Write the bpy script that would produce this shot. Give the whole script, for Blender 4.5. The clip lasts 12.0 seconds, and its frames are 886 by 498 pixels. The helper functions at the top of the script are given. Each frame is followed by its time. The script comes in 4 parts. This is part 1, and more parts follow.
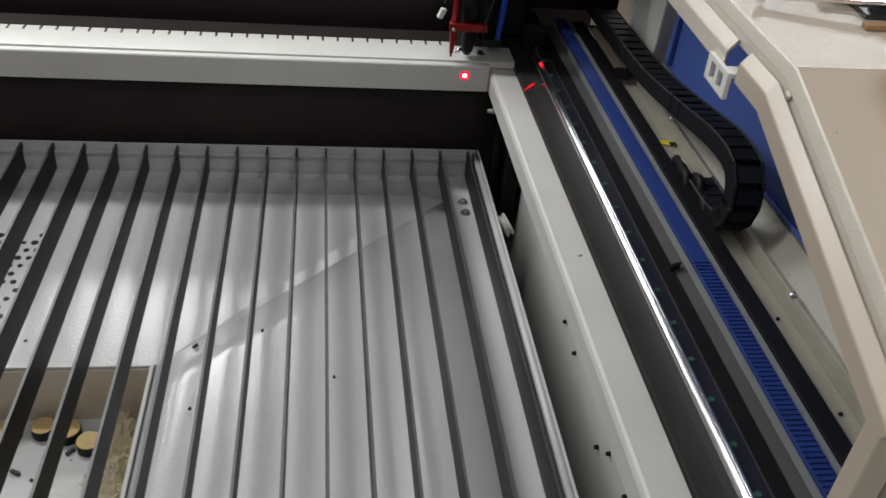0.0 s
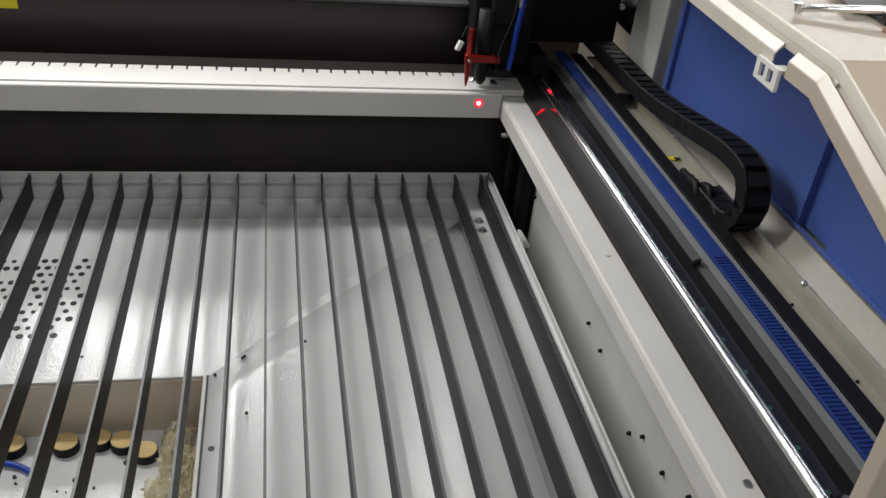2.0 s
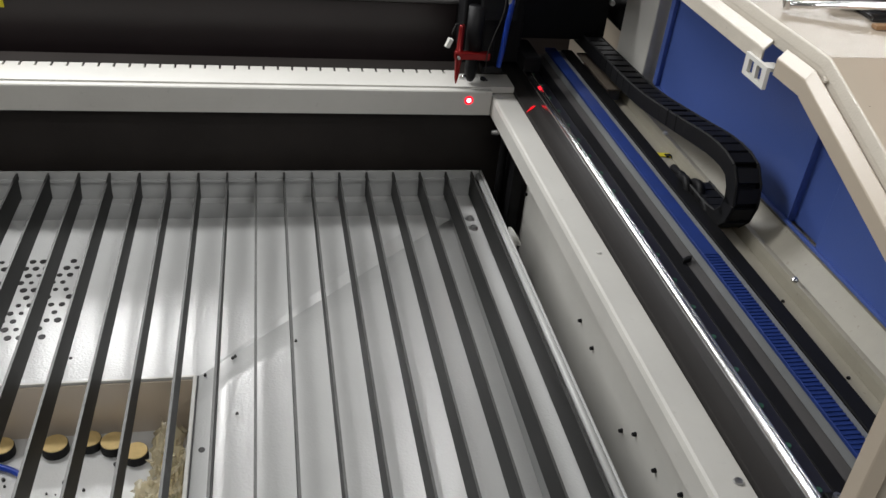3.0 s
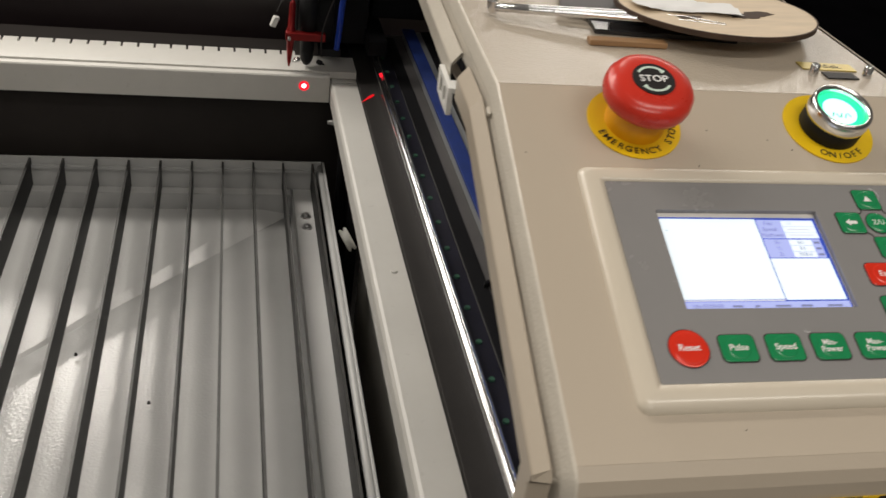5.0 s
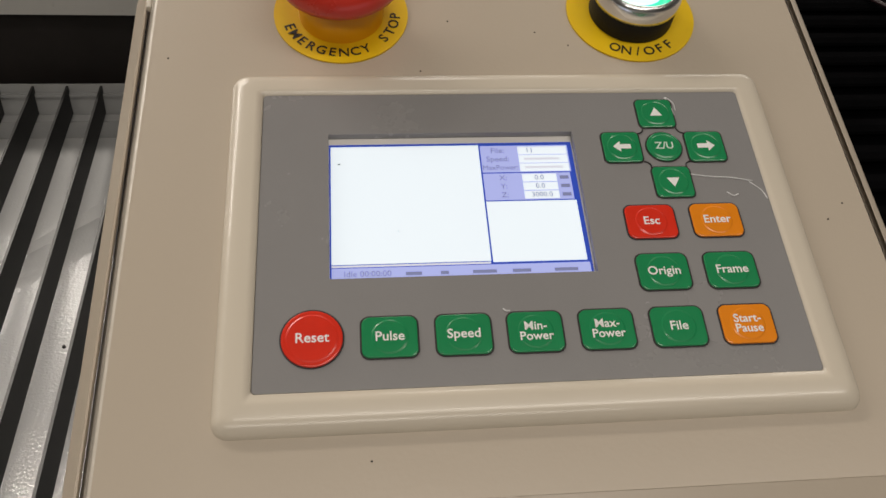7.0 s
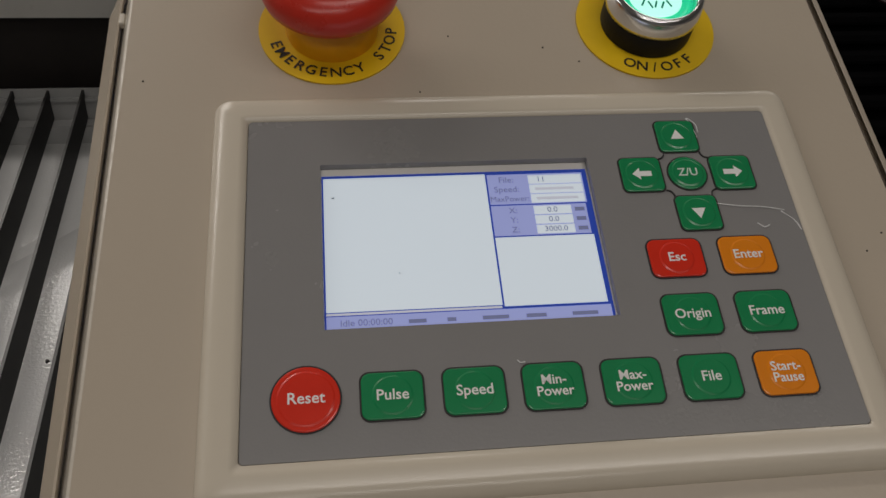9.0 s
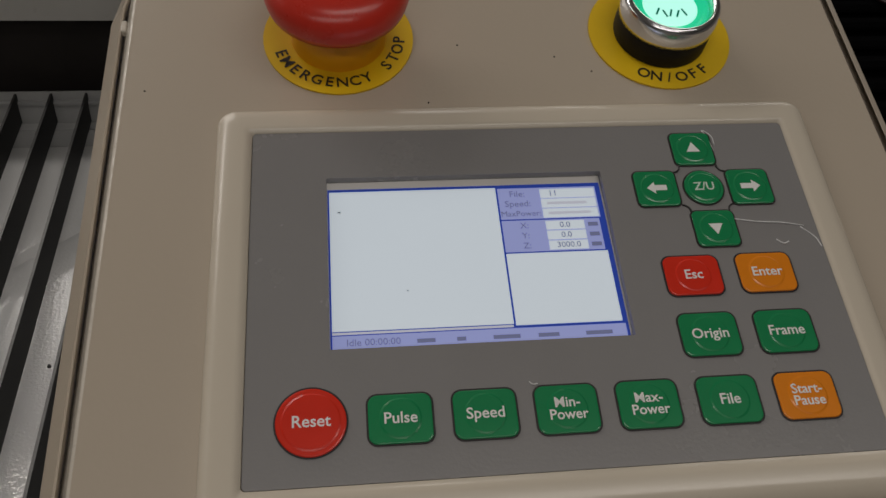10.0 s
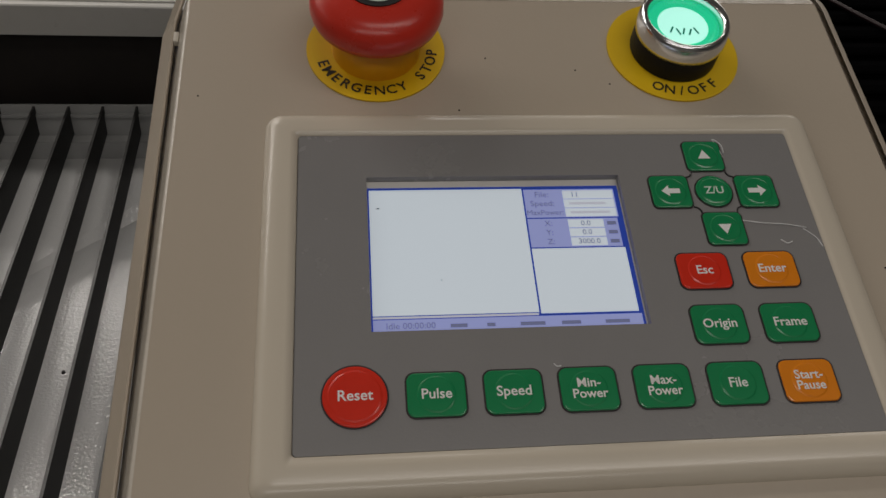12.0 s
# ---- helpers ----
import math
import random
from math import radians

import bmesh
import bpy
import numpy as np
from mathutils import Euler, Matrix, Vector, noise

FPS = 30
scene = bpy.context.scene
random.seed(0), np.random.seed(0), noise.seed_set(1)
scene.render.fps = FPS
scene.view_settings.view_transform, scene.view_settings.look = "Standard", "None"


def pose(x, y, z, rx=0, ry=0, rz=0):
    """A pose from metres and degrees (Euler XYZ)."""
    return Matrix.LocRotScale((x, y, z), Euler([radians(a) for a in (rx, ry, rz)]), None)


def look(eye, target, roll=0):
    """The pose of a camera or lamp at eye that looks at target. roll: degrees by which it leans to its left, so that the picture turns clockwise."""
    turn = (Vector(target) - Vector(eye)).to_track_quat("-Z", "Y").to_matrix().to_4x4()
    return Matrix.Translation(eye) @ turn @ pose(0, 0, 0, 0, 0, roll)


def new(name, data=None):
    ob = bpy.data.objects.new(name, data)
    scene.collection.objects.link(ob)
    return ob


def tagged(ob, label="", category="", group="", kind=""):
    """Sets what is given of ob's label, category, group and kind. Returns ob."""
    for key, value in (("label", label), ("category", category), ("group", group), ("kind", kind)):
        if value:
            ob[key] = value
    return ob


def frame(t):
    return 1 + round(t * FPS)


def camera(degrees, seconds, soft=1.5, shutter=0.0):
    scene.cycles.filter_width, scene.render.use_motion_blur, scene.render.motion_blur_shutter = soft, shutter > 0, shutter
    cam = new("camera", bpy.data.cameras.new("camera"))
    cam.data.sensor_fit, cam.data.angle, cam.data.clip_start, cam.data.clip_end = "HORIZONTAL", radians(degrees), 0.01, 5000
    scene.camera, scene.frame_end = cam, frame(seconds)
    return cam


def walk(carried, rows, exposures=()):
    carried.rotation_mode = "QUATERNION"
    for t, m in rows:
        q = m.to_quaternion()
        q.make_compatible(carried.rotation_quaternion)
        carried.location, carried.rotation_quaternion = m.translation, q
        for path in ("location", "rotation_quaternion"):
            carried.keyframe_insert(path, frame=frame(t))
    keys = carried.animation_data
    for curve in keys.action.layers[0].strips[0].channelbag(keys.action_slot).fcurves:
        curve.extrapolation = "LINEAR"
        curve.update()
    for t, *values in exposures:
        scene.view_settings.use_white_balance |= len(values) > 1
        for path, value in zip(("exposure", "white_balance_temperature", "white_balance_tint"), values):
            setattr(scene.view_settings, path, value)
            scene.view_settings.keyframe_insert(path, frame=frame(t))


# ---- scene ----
cam = camera(55.3, 12.0, shutter=0.2)
METRES, EYE, TILT, LEAN, TURN = 0.83, 1.5, -90.87, -12.15, 0.0
EXPOSE = [  # seconds, stops, kelvin, tint
    (0.0, -0.3, 6250, 10), (1.0, -0.05, 6350, 10), (2.7, -0.05, 6350, 10), (4.5, -0.22, 6700, 10), (5.5, -0.5, 7200, 13),
    (6.5, -0.55, 7200, 13), (7.0, -0.6, 7100, 13), (9.0, -1.32, 6850, 13), (12.0, -1.5, 6850, 13),
]
PATH = [
    (0, (0.035, -0.025, 1.509), (0.2, 1.589, 0.34), 3.9),
    (0.5, (-0.058, -0.115, 1.518), (0.1, 1.531, 0.392), 3.0),
    (1, (-0.087, -0.133, 1.512), (0.116, 1.517, 0.4), 3.7),
    (1.5, (-0.099, -0.137, 1.512), (0.138, 1.522, 0.421), 3.7),
    (2, (-0.101, -0.138, 1.515), (0.159, 1.528, 0.44), 4.0),
    (2.5, (-0.098, -0.134, 1.516), (0.161, 1.529, 0.436), 4.1),
    (2.7, (-0.097, -0.133, 1.515), (0.167, 1.529, 0.435), 4.1),
    (4.3, (-0.041, -0.1, 1.518), (0.319, 1.537, 0.428), 4.4),
    (4.5, (0.015, -0.077, 1.512), (0.393, 1.557, 0.422), 5.1),
    (5, (0.183, 0.0, 1.505), (0.543, 1.607, 0.369), 7.3),
    (5.5, (0.29, 0.024, 1.498), (0.532, 1.636, 0.339), 7.1),
    (6, (0.333, 0.035, 1.486), (0.499, 1.64, 0.304), 5.3),
    (6.5, (0.372, 0.053, 1.466), (0.57, 1.616, 0.234), 4.4),
    (7, (0.398, 0.089, 1.451), (0.596, 1.601, 0.156), 3.3),
    (7.2, (0.402, 0.095, 1.452), (0.585, 1.608, 0.156), 2.8),
    (8.8, (0.397, 0.12, 1.445), (0.622, 1.618, 0.14), 3.3),
    (9, (0.396, 0.123, 1.444), (0.618, 1.624, 0.141), 3.2),
    (9.5, (0.398, 0.133, 1.442), (0.621, 1.627, 0.131), 3.4),
    (10, (0.395, 0.133, 1.442), (0.61, 1.638, 0.142), 3.2),
    (10.5, (0.394, 0.126, 1.445), (0.611, 1.636, 0.151), 3.2),
    (11, (0.39, 0.12, 1.447), (0.624, 1.639, 0.168), 3.8),
    (11.5, (0.387, 0.114, 1.45), (0.616, 1.642, 0.18), 4.0),
    (12, (0.381, 0.109, 1.45), (0.595, 1.645, 0.188), 3.9),
]
walk(cam, [(t, look(eye, target, roll)) for t, eye, target, roll in PATH], EXPOSE)

# ---------- places ----------
# the inside of the machine, from the rear right corner of the tray's rim
BED = pose(0.249, 1.527, 0.643, 0.8, 1.9, 3.0)
SLOPE = 19.0
# the sloped control panel: u to the right, v up the slope, n outwards
PANEL = pose(0.361, 0.276, 1.2295, SLOPE, 0, 0) @ pose(0, 0, -0.0048)
COS, TAN = math.cos(radians(SLOPE)), math.tan(radians(SLOPE))

# ---------- world and lamps ----------
world = bpy.data.worlds.new("world")
scene.world = world
world.use_nodes = True
world.node_tree.nodes["Background"].inputs[0].default_value = (0.5, 0.55, 0.65, 1)
world.node_tree.nodes["Background"].inputs[1].default_value = 0.02

LAMPS = [  # x, y, z, length, watts, turn, width
    (-1.6, 3.9, 3.0, 2.1, 125, 0, 1.4),
    (0.7, 2.7, 3.0, 1.2, 9, 90, 0.2),
    (3.0, 4.7, 3.0, 3.2, 95, 0, 1.2),
    (-3.1, 1.5, 3.0, 2.6, 28, 90, 0.2),
    (0.1, -1.7, 3.0, 2.4, 38, 0, 0.2),
    (-1.5, 1.9, 3.0, 2.4, 72, 0, 0.2),
    (0.95, -0.3, 3.0, 1.8, 21, 0, 0.2),
]


# ---------- materials ----------
def mat(name, colour, rough=0.5, metal=0.0, vary=0.08, scale=12.0, bump=0.0, bump_scale=300.0, coat=0.0, spots=0.0, stretch=(1, 1, 1), spec=0.5):
    m = bpy.data.materials.new(name)
    m.use_nodes = True
    nt = m.node_tree
    n, l = nt.nodes, nt.links
    b = n["Principled BSDF"]
    b.inputs["Roughness"].default_value = rough
    b.inputs["Metallic"].default_value = metal
    b.inputs["Coat Weight"].default_value = coat
    b.inputs["Specular IOR Level"].default_value = spec
    b.inputs["Coat Roughness"].default_value = 0.12
    tc = n.new("ShaderNodeTexCoord")
    mp = n.new("ShaderNodeMapping")
    mp.inputs["Scale"].default_value = stretch
    l.new(tc.outputs["Object"], mp.inputs["Vector"])
    big = n.new("ShaderNodeTexNoise")
    big.inputs["Scale"].default_value = scale
    big.inputs["Detail"].default_value = 6
    big.inputs["Roughness"].default_value = 0.65
    l.new(mp.outputs["Vector"], big.inputs["Vector"])
    ramp = n.new("ShaderNodeValToRGB")
    lo = tuple(max(0.0, c * (1 - vary)) for c in colour)
    hi = tuple(min(1.0, c * (1 + vary)) for c in colour)
    ramp.color_ramp.elements[0].position, ramp.color_ramp.elements[1].position = 0.3, 0.7
    ramp.color_ramp.elements[0].color, ramp.color_ramp.elements[1].color = (*lo, 1), (*hi, 1)
    l.new(big.outputs["Fac"], ramp.inputs["Fac"])
    out = ramp.outputs["Color"]
    if spots > 0:
        sp = n.new("ShaderNodeTexNoise")
        sp.inputs["Scale"].default_value = scale * 14
        sp.inputs["Detail"].default_value = 3
        l.new(mp.outputs["Vector"], sp.inputs["Vector"])
        sr = n.new("ShaderNodeValToRGB")
        sr.color_ramp.elements[0].position, sr.color_ramp.elements[1].position = 0.66, 0.74
        sr.color_ramp.elements[0].color, sr.color_ramp.elements[1].color = (0, 0, 0, 1), (spots, spots, spots, 1)
        l.new(sp.outputs["Fac"], sr.inputs["Fac"])
        mx = n.new("ShaderNodeMixRGB")
        mx.blend_type = "MULTIPLY"
        mx.inputs["Color2"].default_value = (0.35, 0.32, 0.28, 1)
        l.new(sr.outputs["Color"], mx.inputs["Fac"])
        l.new(out, mx.inputs["Color1"])
        out = mx.outputs["Color"]
    l.new(out, b.inputs["Base Color"])
    rr = n.new("ShaderNodeMapRange")
    rr.inputs["To Min"].default_value, rr.inputs["To Max"].default_value = max(0.03, rough - min(0.07, vary)), min(1, rough + min(0.07, vary))
    l.new(big.outputs["Fac"], rr.inputs["Value"])
    l.new(rr.outputs["Result"], b.inputs["Roughness"])
    if bump > 0:
        fine = n.new("ShaderNodeTexNoise")
        fine.inputs["Scale"].default_value = bump_scale
        fine.inputs["Detail"].default_value = 2
        l.new(mp.outputs["Vector"], fine.inputs["Vector"])
        bp = n.new("ShaderNodeBump")
        bp.inputs["Strength"].default_value = bump
        bp.inputs["Distance"].default_value = 0.001
        l.new(fine.outputs["Fac"], bp.inputs["Height"])
        l.new(bp.outputs["Normal"], b.inputs["Normal"])
        if coat > 0:
            l.new(bp.outputs["Normal"], b.inputs["Coat Normal"])
    return m


def glow(name, colour, strength):
    m = bpy.data.materials.new(name)
    m.use_nodes = True
    b = m.node_tree.nodes["Principled BSDF"]
    b.inputs["Base Color"].default_value = (*[c * 0.5 for c in colour], 1)
    b.inputs["Roughness"].default_value = 0.3
    b.inputs["Emission Color"].default_value = (*colour, 1)
    b.inputs["Emission Strength"].default_value = strength
    return m


CONCRETE = mat("concrete", (0.22, 0.21, 0.20), 0.6, vary=0.25, scale=1.5, bump=0.3, bump_scale=60)
PLASTER = mat("plaster", (0.42, 0.42, 0.41), 0.8, vary=0.1, scale=1.2, bump=0.2, bump_scale=40)
CEIL = mat("ceiling_paint", (0.55, 0.55, 0.54), 0.85, vary=0.06, scale=1.5)
BEIGE = mat("beige_powder_coat", (0.49, 0.42, 0.335), 0.28, spec=0.65, vary=0.012, scale=5, bump=0.05, bump_scale=520)
BEIGE_GRAIN = mat("beige_grained_gloss", (0.46, 0.40, 0.325), 0.09, spec=0.7, vary=0.02, scale=5, bump=0.45, bump_scale=560)
# the console's beige made paler: light on the fold is in the colour
BEIGE_EDGE = mat("beige_edge_lit_coat", (0.62, 0.57, 0.49), 0.2, vary=0.05, scale=20, bump=0.35, bump_scale=480, spots=0.2)
BEZEL = mat("beige_moulded_plastic", (0.62, 0.555, 0.455), 0.24, vary=0.02, scale=6)
TRAYW = mat("light_grey_gloss_coat", (0.63, 0.633, 0.625), 0.11, spec=0.8, vary=0.03, scale=7, bump=0.5, bump_scale=250, spots=0.0)
BEAMW = mat("white_grey_coat", (0.58, 0.57, 0.535), 0.4, vary=0.05, scale=6, bump=0.15, bump_scale=400, spots=0.12)
SLATM = mat("slat_dark_steel", (0.018, 0.018, 0.0175), 0.5, spec=0.2, vary=0.3, scale=9, stretch=(1, 0.2, 3))
# top faces of the slats, paler than their sides
SLATTOP = mat("slat_top_edge", (0.07, 0.07, 0.068), 0.45, metal=0.3, vary=0.35, scale=30)
RIMM = mat("tray_rim_coat", (0.44, 0.445, 0.44), 0.35, vary=0.06, scale=12, bump=0.1, bump_scale=400)
STEEL = mat("polished_steel", (0.80, 0.80, 0.81), 0.17, metal=1.0, vary=0.06, scale=20, stretch=(1, 0.1, 1))
DULLSTEEL = mat("dull_steel", (0.5, 0.5, 0.5), 0.35, metal=1.0, vary=0.15, scale=60)
BLACK = mat("black_anodised", (0.007, 0.007, 0.008), 0.5, spec=0.2, vary=0.3, scale=20)
BLACKP = mat("black_plastic", (0.008, 0.008, 0.009), 0.55, spec=0.22, vary=0.3, scale=30, bump=0.15, bump_scale=500)
DARKGREY = mat("dark_grey_strip", (0.027, 0.025, 0.024), 0.6, spec=0.15, vary=0.15, scale=14, bump=0.1)
MIDGREY = mat("mid_grey_strip", (0.088, 0.084, 0.084), 0.5, spec=0.3, vary=0.12, scale=12, bump=0.1)
PALEGREY = mat("pale_grey_strip", (0.22, 0.23, 0.235), 0.4, vary=0.1, scale=12, bump=0.1)
PURPLE = mat("rail_base_tint", (0.018, 0.018, 0.028), 0.35, vary=0.25, scale=14)
BELTB = mat("blue_rubber_belt", (0.006, 0.028, 0.17), 0.6, vary=0.15, scale=40, bump=0.1)
# dust-toned coat; the channel's weaker light is also put into its olive
CHANNELM = mat("shaded_dusty_olive_coat", (0.37, 0.345, 0.28), 0.42, vary=0.1, scale=9, bump=0.15, bump_scale=400, spots=0.3)
BLUEP = mat("blue_paint", (0.085, 0.145, 0.46), 0.38, vary=0.05, scale=5, bump=0.25, bump_scale=350)
DARKBACK = mat("dark_brown_board", (0.022, 0.016, 0.017), 0.3, vary=0.2, scale=4)
# dark paint with the rear cavity's shade put into its colour
DARKIN = mat("cavity_shade_paint", (0.021, 0.0175, 0.016), 0.55, spec=0.3, vary=0.25, scale=5)
REDPL = mat("red_plastic", (0.62, 0.035, 0.02), 0.28, vary=0.04, scale=20)
REDAL = mat("red_anodised", (0.22, 0.008, 0.008), 0.3, metal=0.5, vary=0.15, scale=40)
YELLOW = mat("yellow_label", (0.78, 0.50, 0.01), 0.42, vary=0.04, scale=30)
ORANGEP = mat("amber_plastic", (0.80, 0.36, 0.008), 0.36, vary=0.04, scale=30)
YTAPE = mat("yellow_tape", (0.72, 0.62, 0.02), 0.5, vary=0.1, scale=40)
INK = mat("black_ink", (0.012, 0.010, 0.010), 0.5, vary=0.1)
WHITEINK = mat("white_ink", (0.82, 0.82, 0.80), 0.45, vary=0.03)
PALEINK = mat("pale_ink", (0.62, 0.74, 0.65), 0.45, vary=0.03)
WHITEP = mat("white_plastic", (0.75, 0.74, 0.70), 0.4, vary=0.04, scale=30)
GREYOV = mat("grey_overlay_film", (0.25, 0.243, 0.24), 0.27, spec=0.75, vary=0.03, scale=10, bump=0.06, bump_scale=900)
GREENK = mat("green_key_film", (0.004, 0.23, 0.08), 0.25, spec=0.6, vary=0.05, scale=60)
REDK = mat("red_key_film", (0.70, 0.03, 0.012), 0.25, spec=0.6, vary=0.05, scale=60)
ORANGEK = mat("orange_key_film", (0.80, 0.24, 0.012), 0.25, vary=0.05, scale=60)
WOOD = mat("plywood", (0.62, 0.50, 0.36), 0.55, vary=0.12, scale=14, stretch=(1, 6, 1), bump=0.1, bump_scale=120)
BROWNWOOD = mat("brown_wood", (0.30, 0.17, 0.08), 0.5, vary=0.25, scale=25, stretch=(0.2, 3, 3), bump=0.2, bump_scale=120)
BURNT = mat("burnt_wood", (0.055, 0.03, 0.018), 0.7, vary=0.4, scale=60)
PAPER = mat("paper", (0.78, 0.78, 0.77), 0.7, vary=0.03, scale=10)
CORK = mat("tan_cork", (0.68, 0.50, 0.22), 0.75, vary=0.1, scale=60, bump=0.4, bump_scale=500)
BLUETUBE = mat("blue_tube", (0.008, 0.045, 0.36), 0.3, vary=0.1, scale=40)
BRASS = mat("brass_film", (0.50, 0.38, 0.08), 0.3, metal=0.4, vary=0.12, scale=40)
SHUTTER = mat("dark_ribbed_rubber", (0.0016, 0.0016, 0.0019), 0.8, vary=0.3, scale=8, spec=0.0)
RIBM = mat("dark_rib_rubber", (0.0042, 0.0042, 0.0046), 0.75, vary=0.3, scale=8, spec=0.0)
SMOKE = mat("smoked_acrylic", (0.02, 0.02, 0.022), 0.08, vary=0.2, scale=10)


# ---------- builders ----------
def thing(name, label, category, m=None, group="", kind=""):
    ob = new(name)
    ob.empty_display_size = 0.02
    if m is not None:
        ob.matrix_world = m
    return tagged(ob, label, category, group, kind)


def part(name, bm, material, parent, label="", smooth=False, at=None, kind=""):
    me = bpy.data.meshes.new(name)
    bm.to_mesh(me)
    bm.free()
    return mesh_part(name, me, material, parent, label, smooth, at, kind)


def mesh_part(name, me, material, parent, label="", smooth=False, at=None, kind=""):
    if material is not None:
        me.materials.clear()
        me.materials.append(material)
    for p in me.polygons:
        p.use_smooth = smooth
    ob = new(name, me)
    ob.parent = parent
    if at is not None:
        ob.matrix_basis = at
    return tagged(ob, label, kind=kind)


def setting(name, bm, material, label, category, m=None):
    ob = part(name, bm, material, None, label)
    if m is not None:
        ob.matrix_world = m
    return tagged(ob, label, category, kind="structure")


def box(x0, x1, y0, y1, z0, z1, bev=0.0, seg=2, into=None):
    bm = into or bmesh.new()
    r = bmesh.ops.create_cube(bm, size=1, matrix=Matrix.Translation(((x0 + x1) / 2, (y0 + y1) / 2, (z0 + z1) / 2)) @ Matrix.Diagonal((x1 - x0, y1 - y0, z1 - z0, 1)))
    if bev > 0:
        es = list({e for v in r["verts"] for e in v.link_edges})
        bmesh.ops.bevel(bm, geom=es, offset=bev, segments=seg, profile=0.5, affect="EDGES")
    return bm


def cyl(r0, r1, z0, z1, n=32, m=None, into=None, bev=0.0):
    bm = into or bmesh.new()
    mm = (m or Matrix()) @ Matrix.Translation((0, 0, (z0 + z1) / 2))
    r = bmesh.ops.create_cone(bm, cap_ends=True, segments=n, radius1=r0, radius2=r1, depth=z1 - z0, matrix=mm)
    if bev > 0:
        es = [e for e in {e for v in r["verts"] for e in v.link_edges} if any(len(f.verts) > 4 for f in e.link_faces)]
        bmesh.ops.bevel(bm, geom=es, offset=bev, segments=3, profile=0.5, affect="EDGES")
    return bm


def lathe(profile, n=48, m=None, into=None):
    """Turned body from (radius, height) pairs."""
    bm = into or bmesh.new()
    mm = m or Matrix()
    rings = []
    for r, z in profile:
        if r < 1e-6:
            rings.append([bm.verts.new(mm @ Vector((0, 0, z)))])
        else:
            rings.append([bm.verts.new(mm @ Vector((r * math.cos(2 * math.pi * k / n), r * math.sin(2 * math.pi * k / n), z))) for k in range(n)])
    for a, b in zip(rings, rings[1:]):
        for k in range(n):
            k2 = (k + 1) % n
            if len(a) == 1 and len(b) == 1:
                continue
            if len(a) == 1:
                bm.faces.new((a[0], b[k], b[k2]))
            elif len(b) == 1:
                bm.faces.new((a[k], b[0], a[k2]))
            else:
                bm.faces.new((a[k], b[k], b[k2], a[k2]))
    bmesh.ops.recalc_face_normals(bm, faces=bm.faces)
    return bm


def prism(poly, axis, a, b, into=None, bev=0.0):
    """A polygon of (p, q) pairs, swept along an axis from a to b. x: (y, z); y: (x, z); z: (x, y)."""
    bm = into or bmesh.new()
    def put(p, q, s):
        return {"x": (s, p, q), "y": (p, s, q), "z": (p, q, s)}[axis]
    lo = [bm.verts.new(put(p, q, a)) for p, q in poly]
    hi = [bm.verts.new(put(p, q, b)) for p, q in poly]
    fs = [bm.faces.new(lo), bm.faces.new(hi[::-1])]
    for k in range(len(poly)):
        j = (k + 1) % len(poly)
        fs.append(bm.faces.new((lo[k], hi[k], hi[j], lo[j])))
    bmesh.ops.recalc_face_normals(bm, faces=fs)
    if bev > 0:
        bmesh.ops.bevel(bm, geom=list({e for f in fs for e in f.edges}), offset=bev, segments=2, profile=0.5, affect="EDGES")
    return bm


def rounded(w, h, r, n=6, cx=0.0, cy=0.0):
    pts = []
    for sx, sy, a0 in ((1, 1, 0), (-1, 1, 90), (-1, -1, 180), (1, -1, 270)):
        for k in range(n + 1):
            a = radians(a0 + 90 * k / n)
            pts.append((cx + sx * (w / 2 - r) + r * math.cos(a), cy + sy * (h / 2 - r) + r * math.sin(a)))
    return pts


def tube(points, r, n=10, into=None, cap=True):
    bm = into or bmesh.new()
    pts = [Vector(p) for p in points]
    rings = []
    up = Vector((0.3, 0.1, 1)).normalized()
    for i, p in enumerate(pts):
        d = (pts[min(i + 1, len(pts) - 1)] - pts[max(i - 1, 0)]).normalized()
        s = d.cross(up)
        if s.length < 1e-3:
            s = d.cross(Vector((1, 0, 0)))
        s.normalize()
        u = s.cross(d)
        rr = r[i] if isinstance(r, (list, tuple)) else r
        rings.append([bm.verts.new(p + (s * math.cos(2 * math.pi * k / n) + u * math.sin(2 * math.pi * k / n)) * rr) for k in range(n)])
    for a, b in zip(rings, rings[1:]):
        for k in range(n):
            bm.faces.new((a[k], a[(k + 1) % n], b[(k + 1) % n], b[k]))
    if cap:
        bm.faces.new(rings[0][::-1])
        bm.faces.new(rings[-1])
    bmesh.ops.recalc_face_normals(bm, faces=bm.faces)
    return bm


def smooth_line(points, n=8):
    """A smooth curve through the points."""
    p = [Vector(q) for q in points]
    p = [2 * p[0] - p[1], *p, 2 * p[-1] - p[-2]]
    out = []
    for i in range(1, len(p) - 2):
        for k in range(n):
            t = k / n
            out.append(0.5 * (2 * p[i] + (p[i + 1] - p[i - 1]) * t + (2 * p[i - 1] - 5 * p[i] + 4 * p[i + 1] - p[i + 2]) * t * t + (3 * p[i] - p[i - 1] - 3 * p[i + 1] + p[i + 2]) * t ** 3))
    out.append(p[-2])
    return out


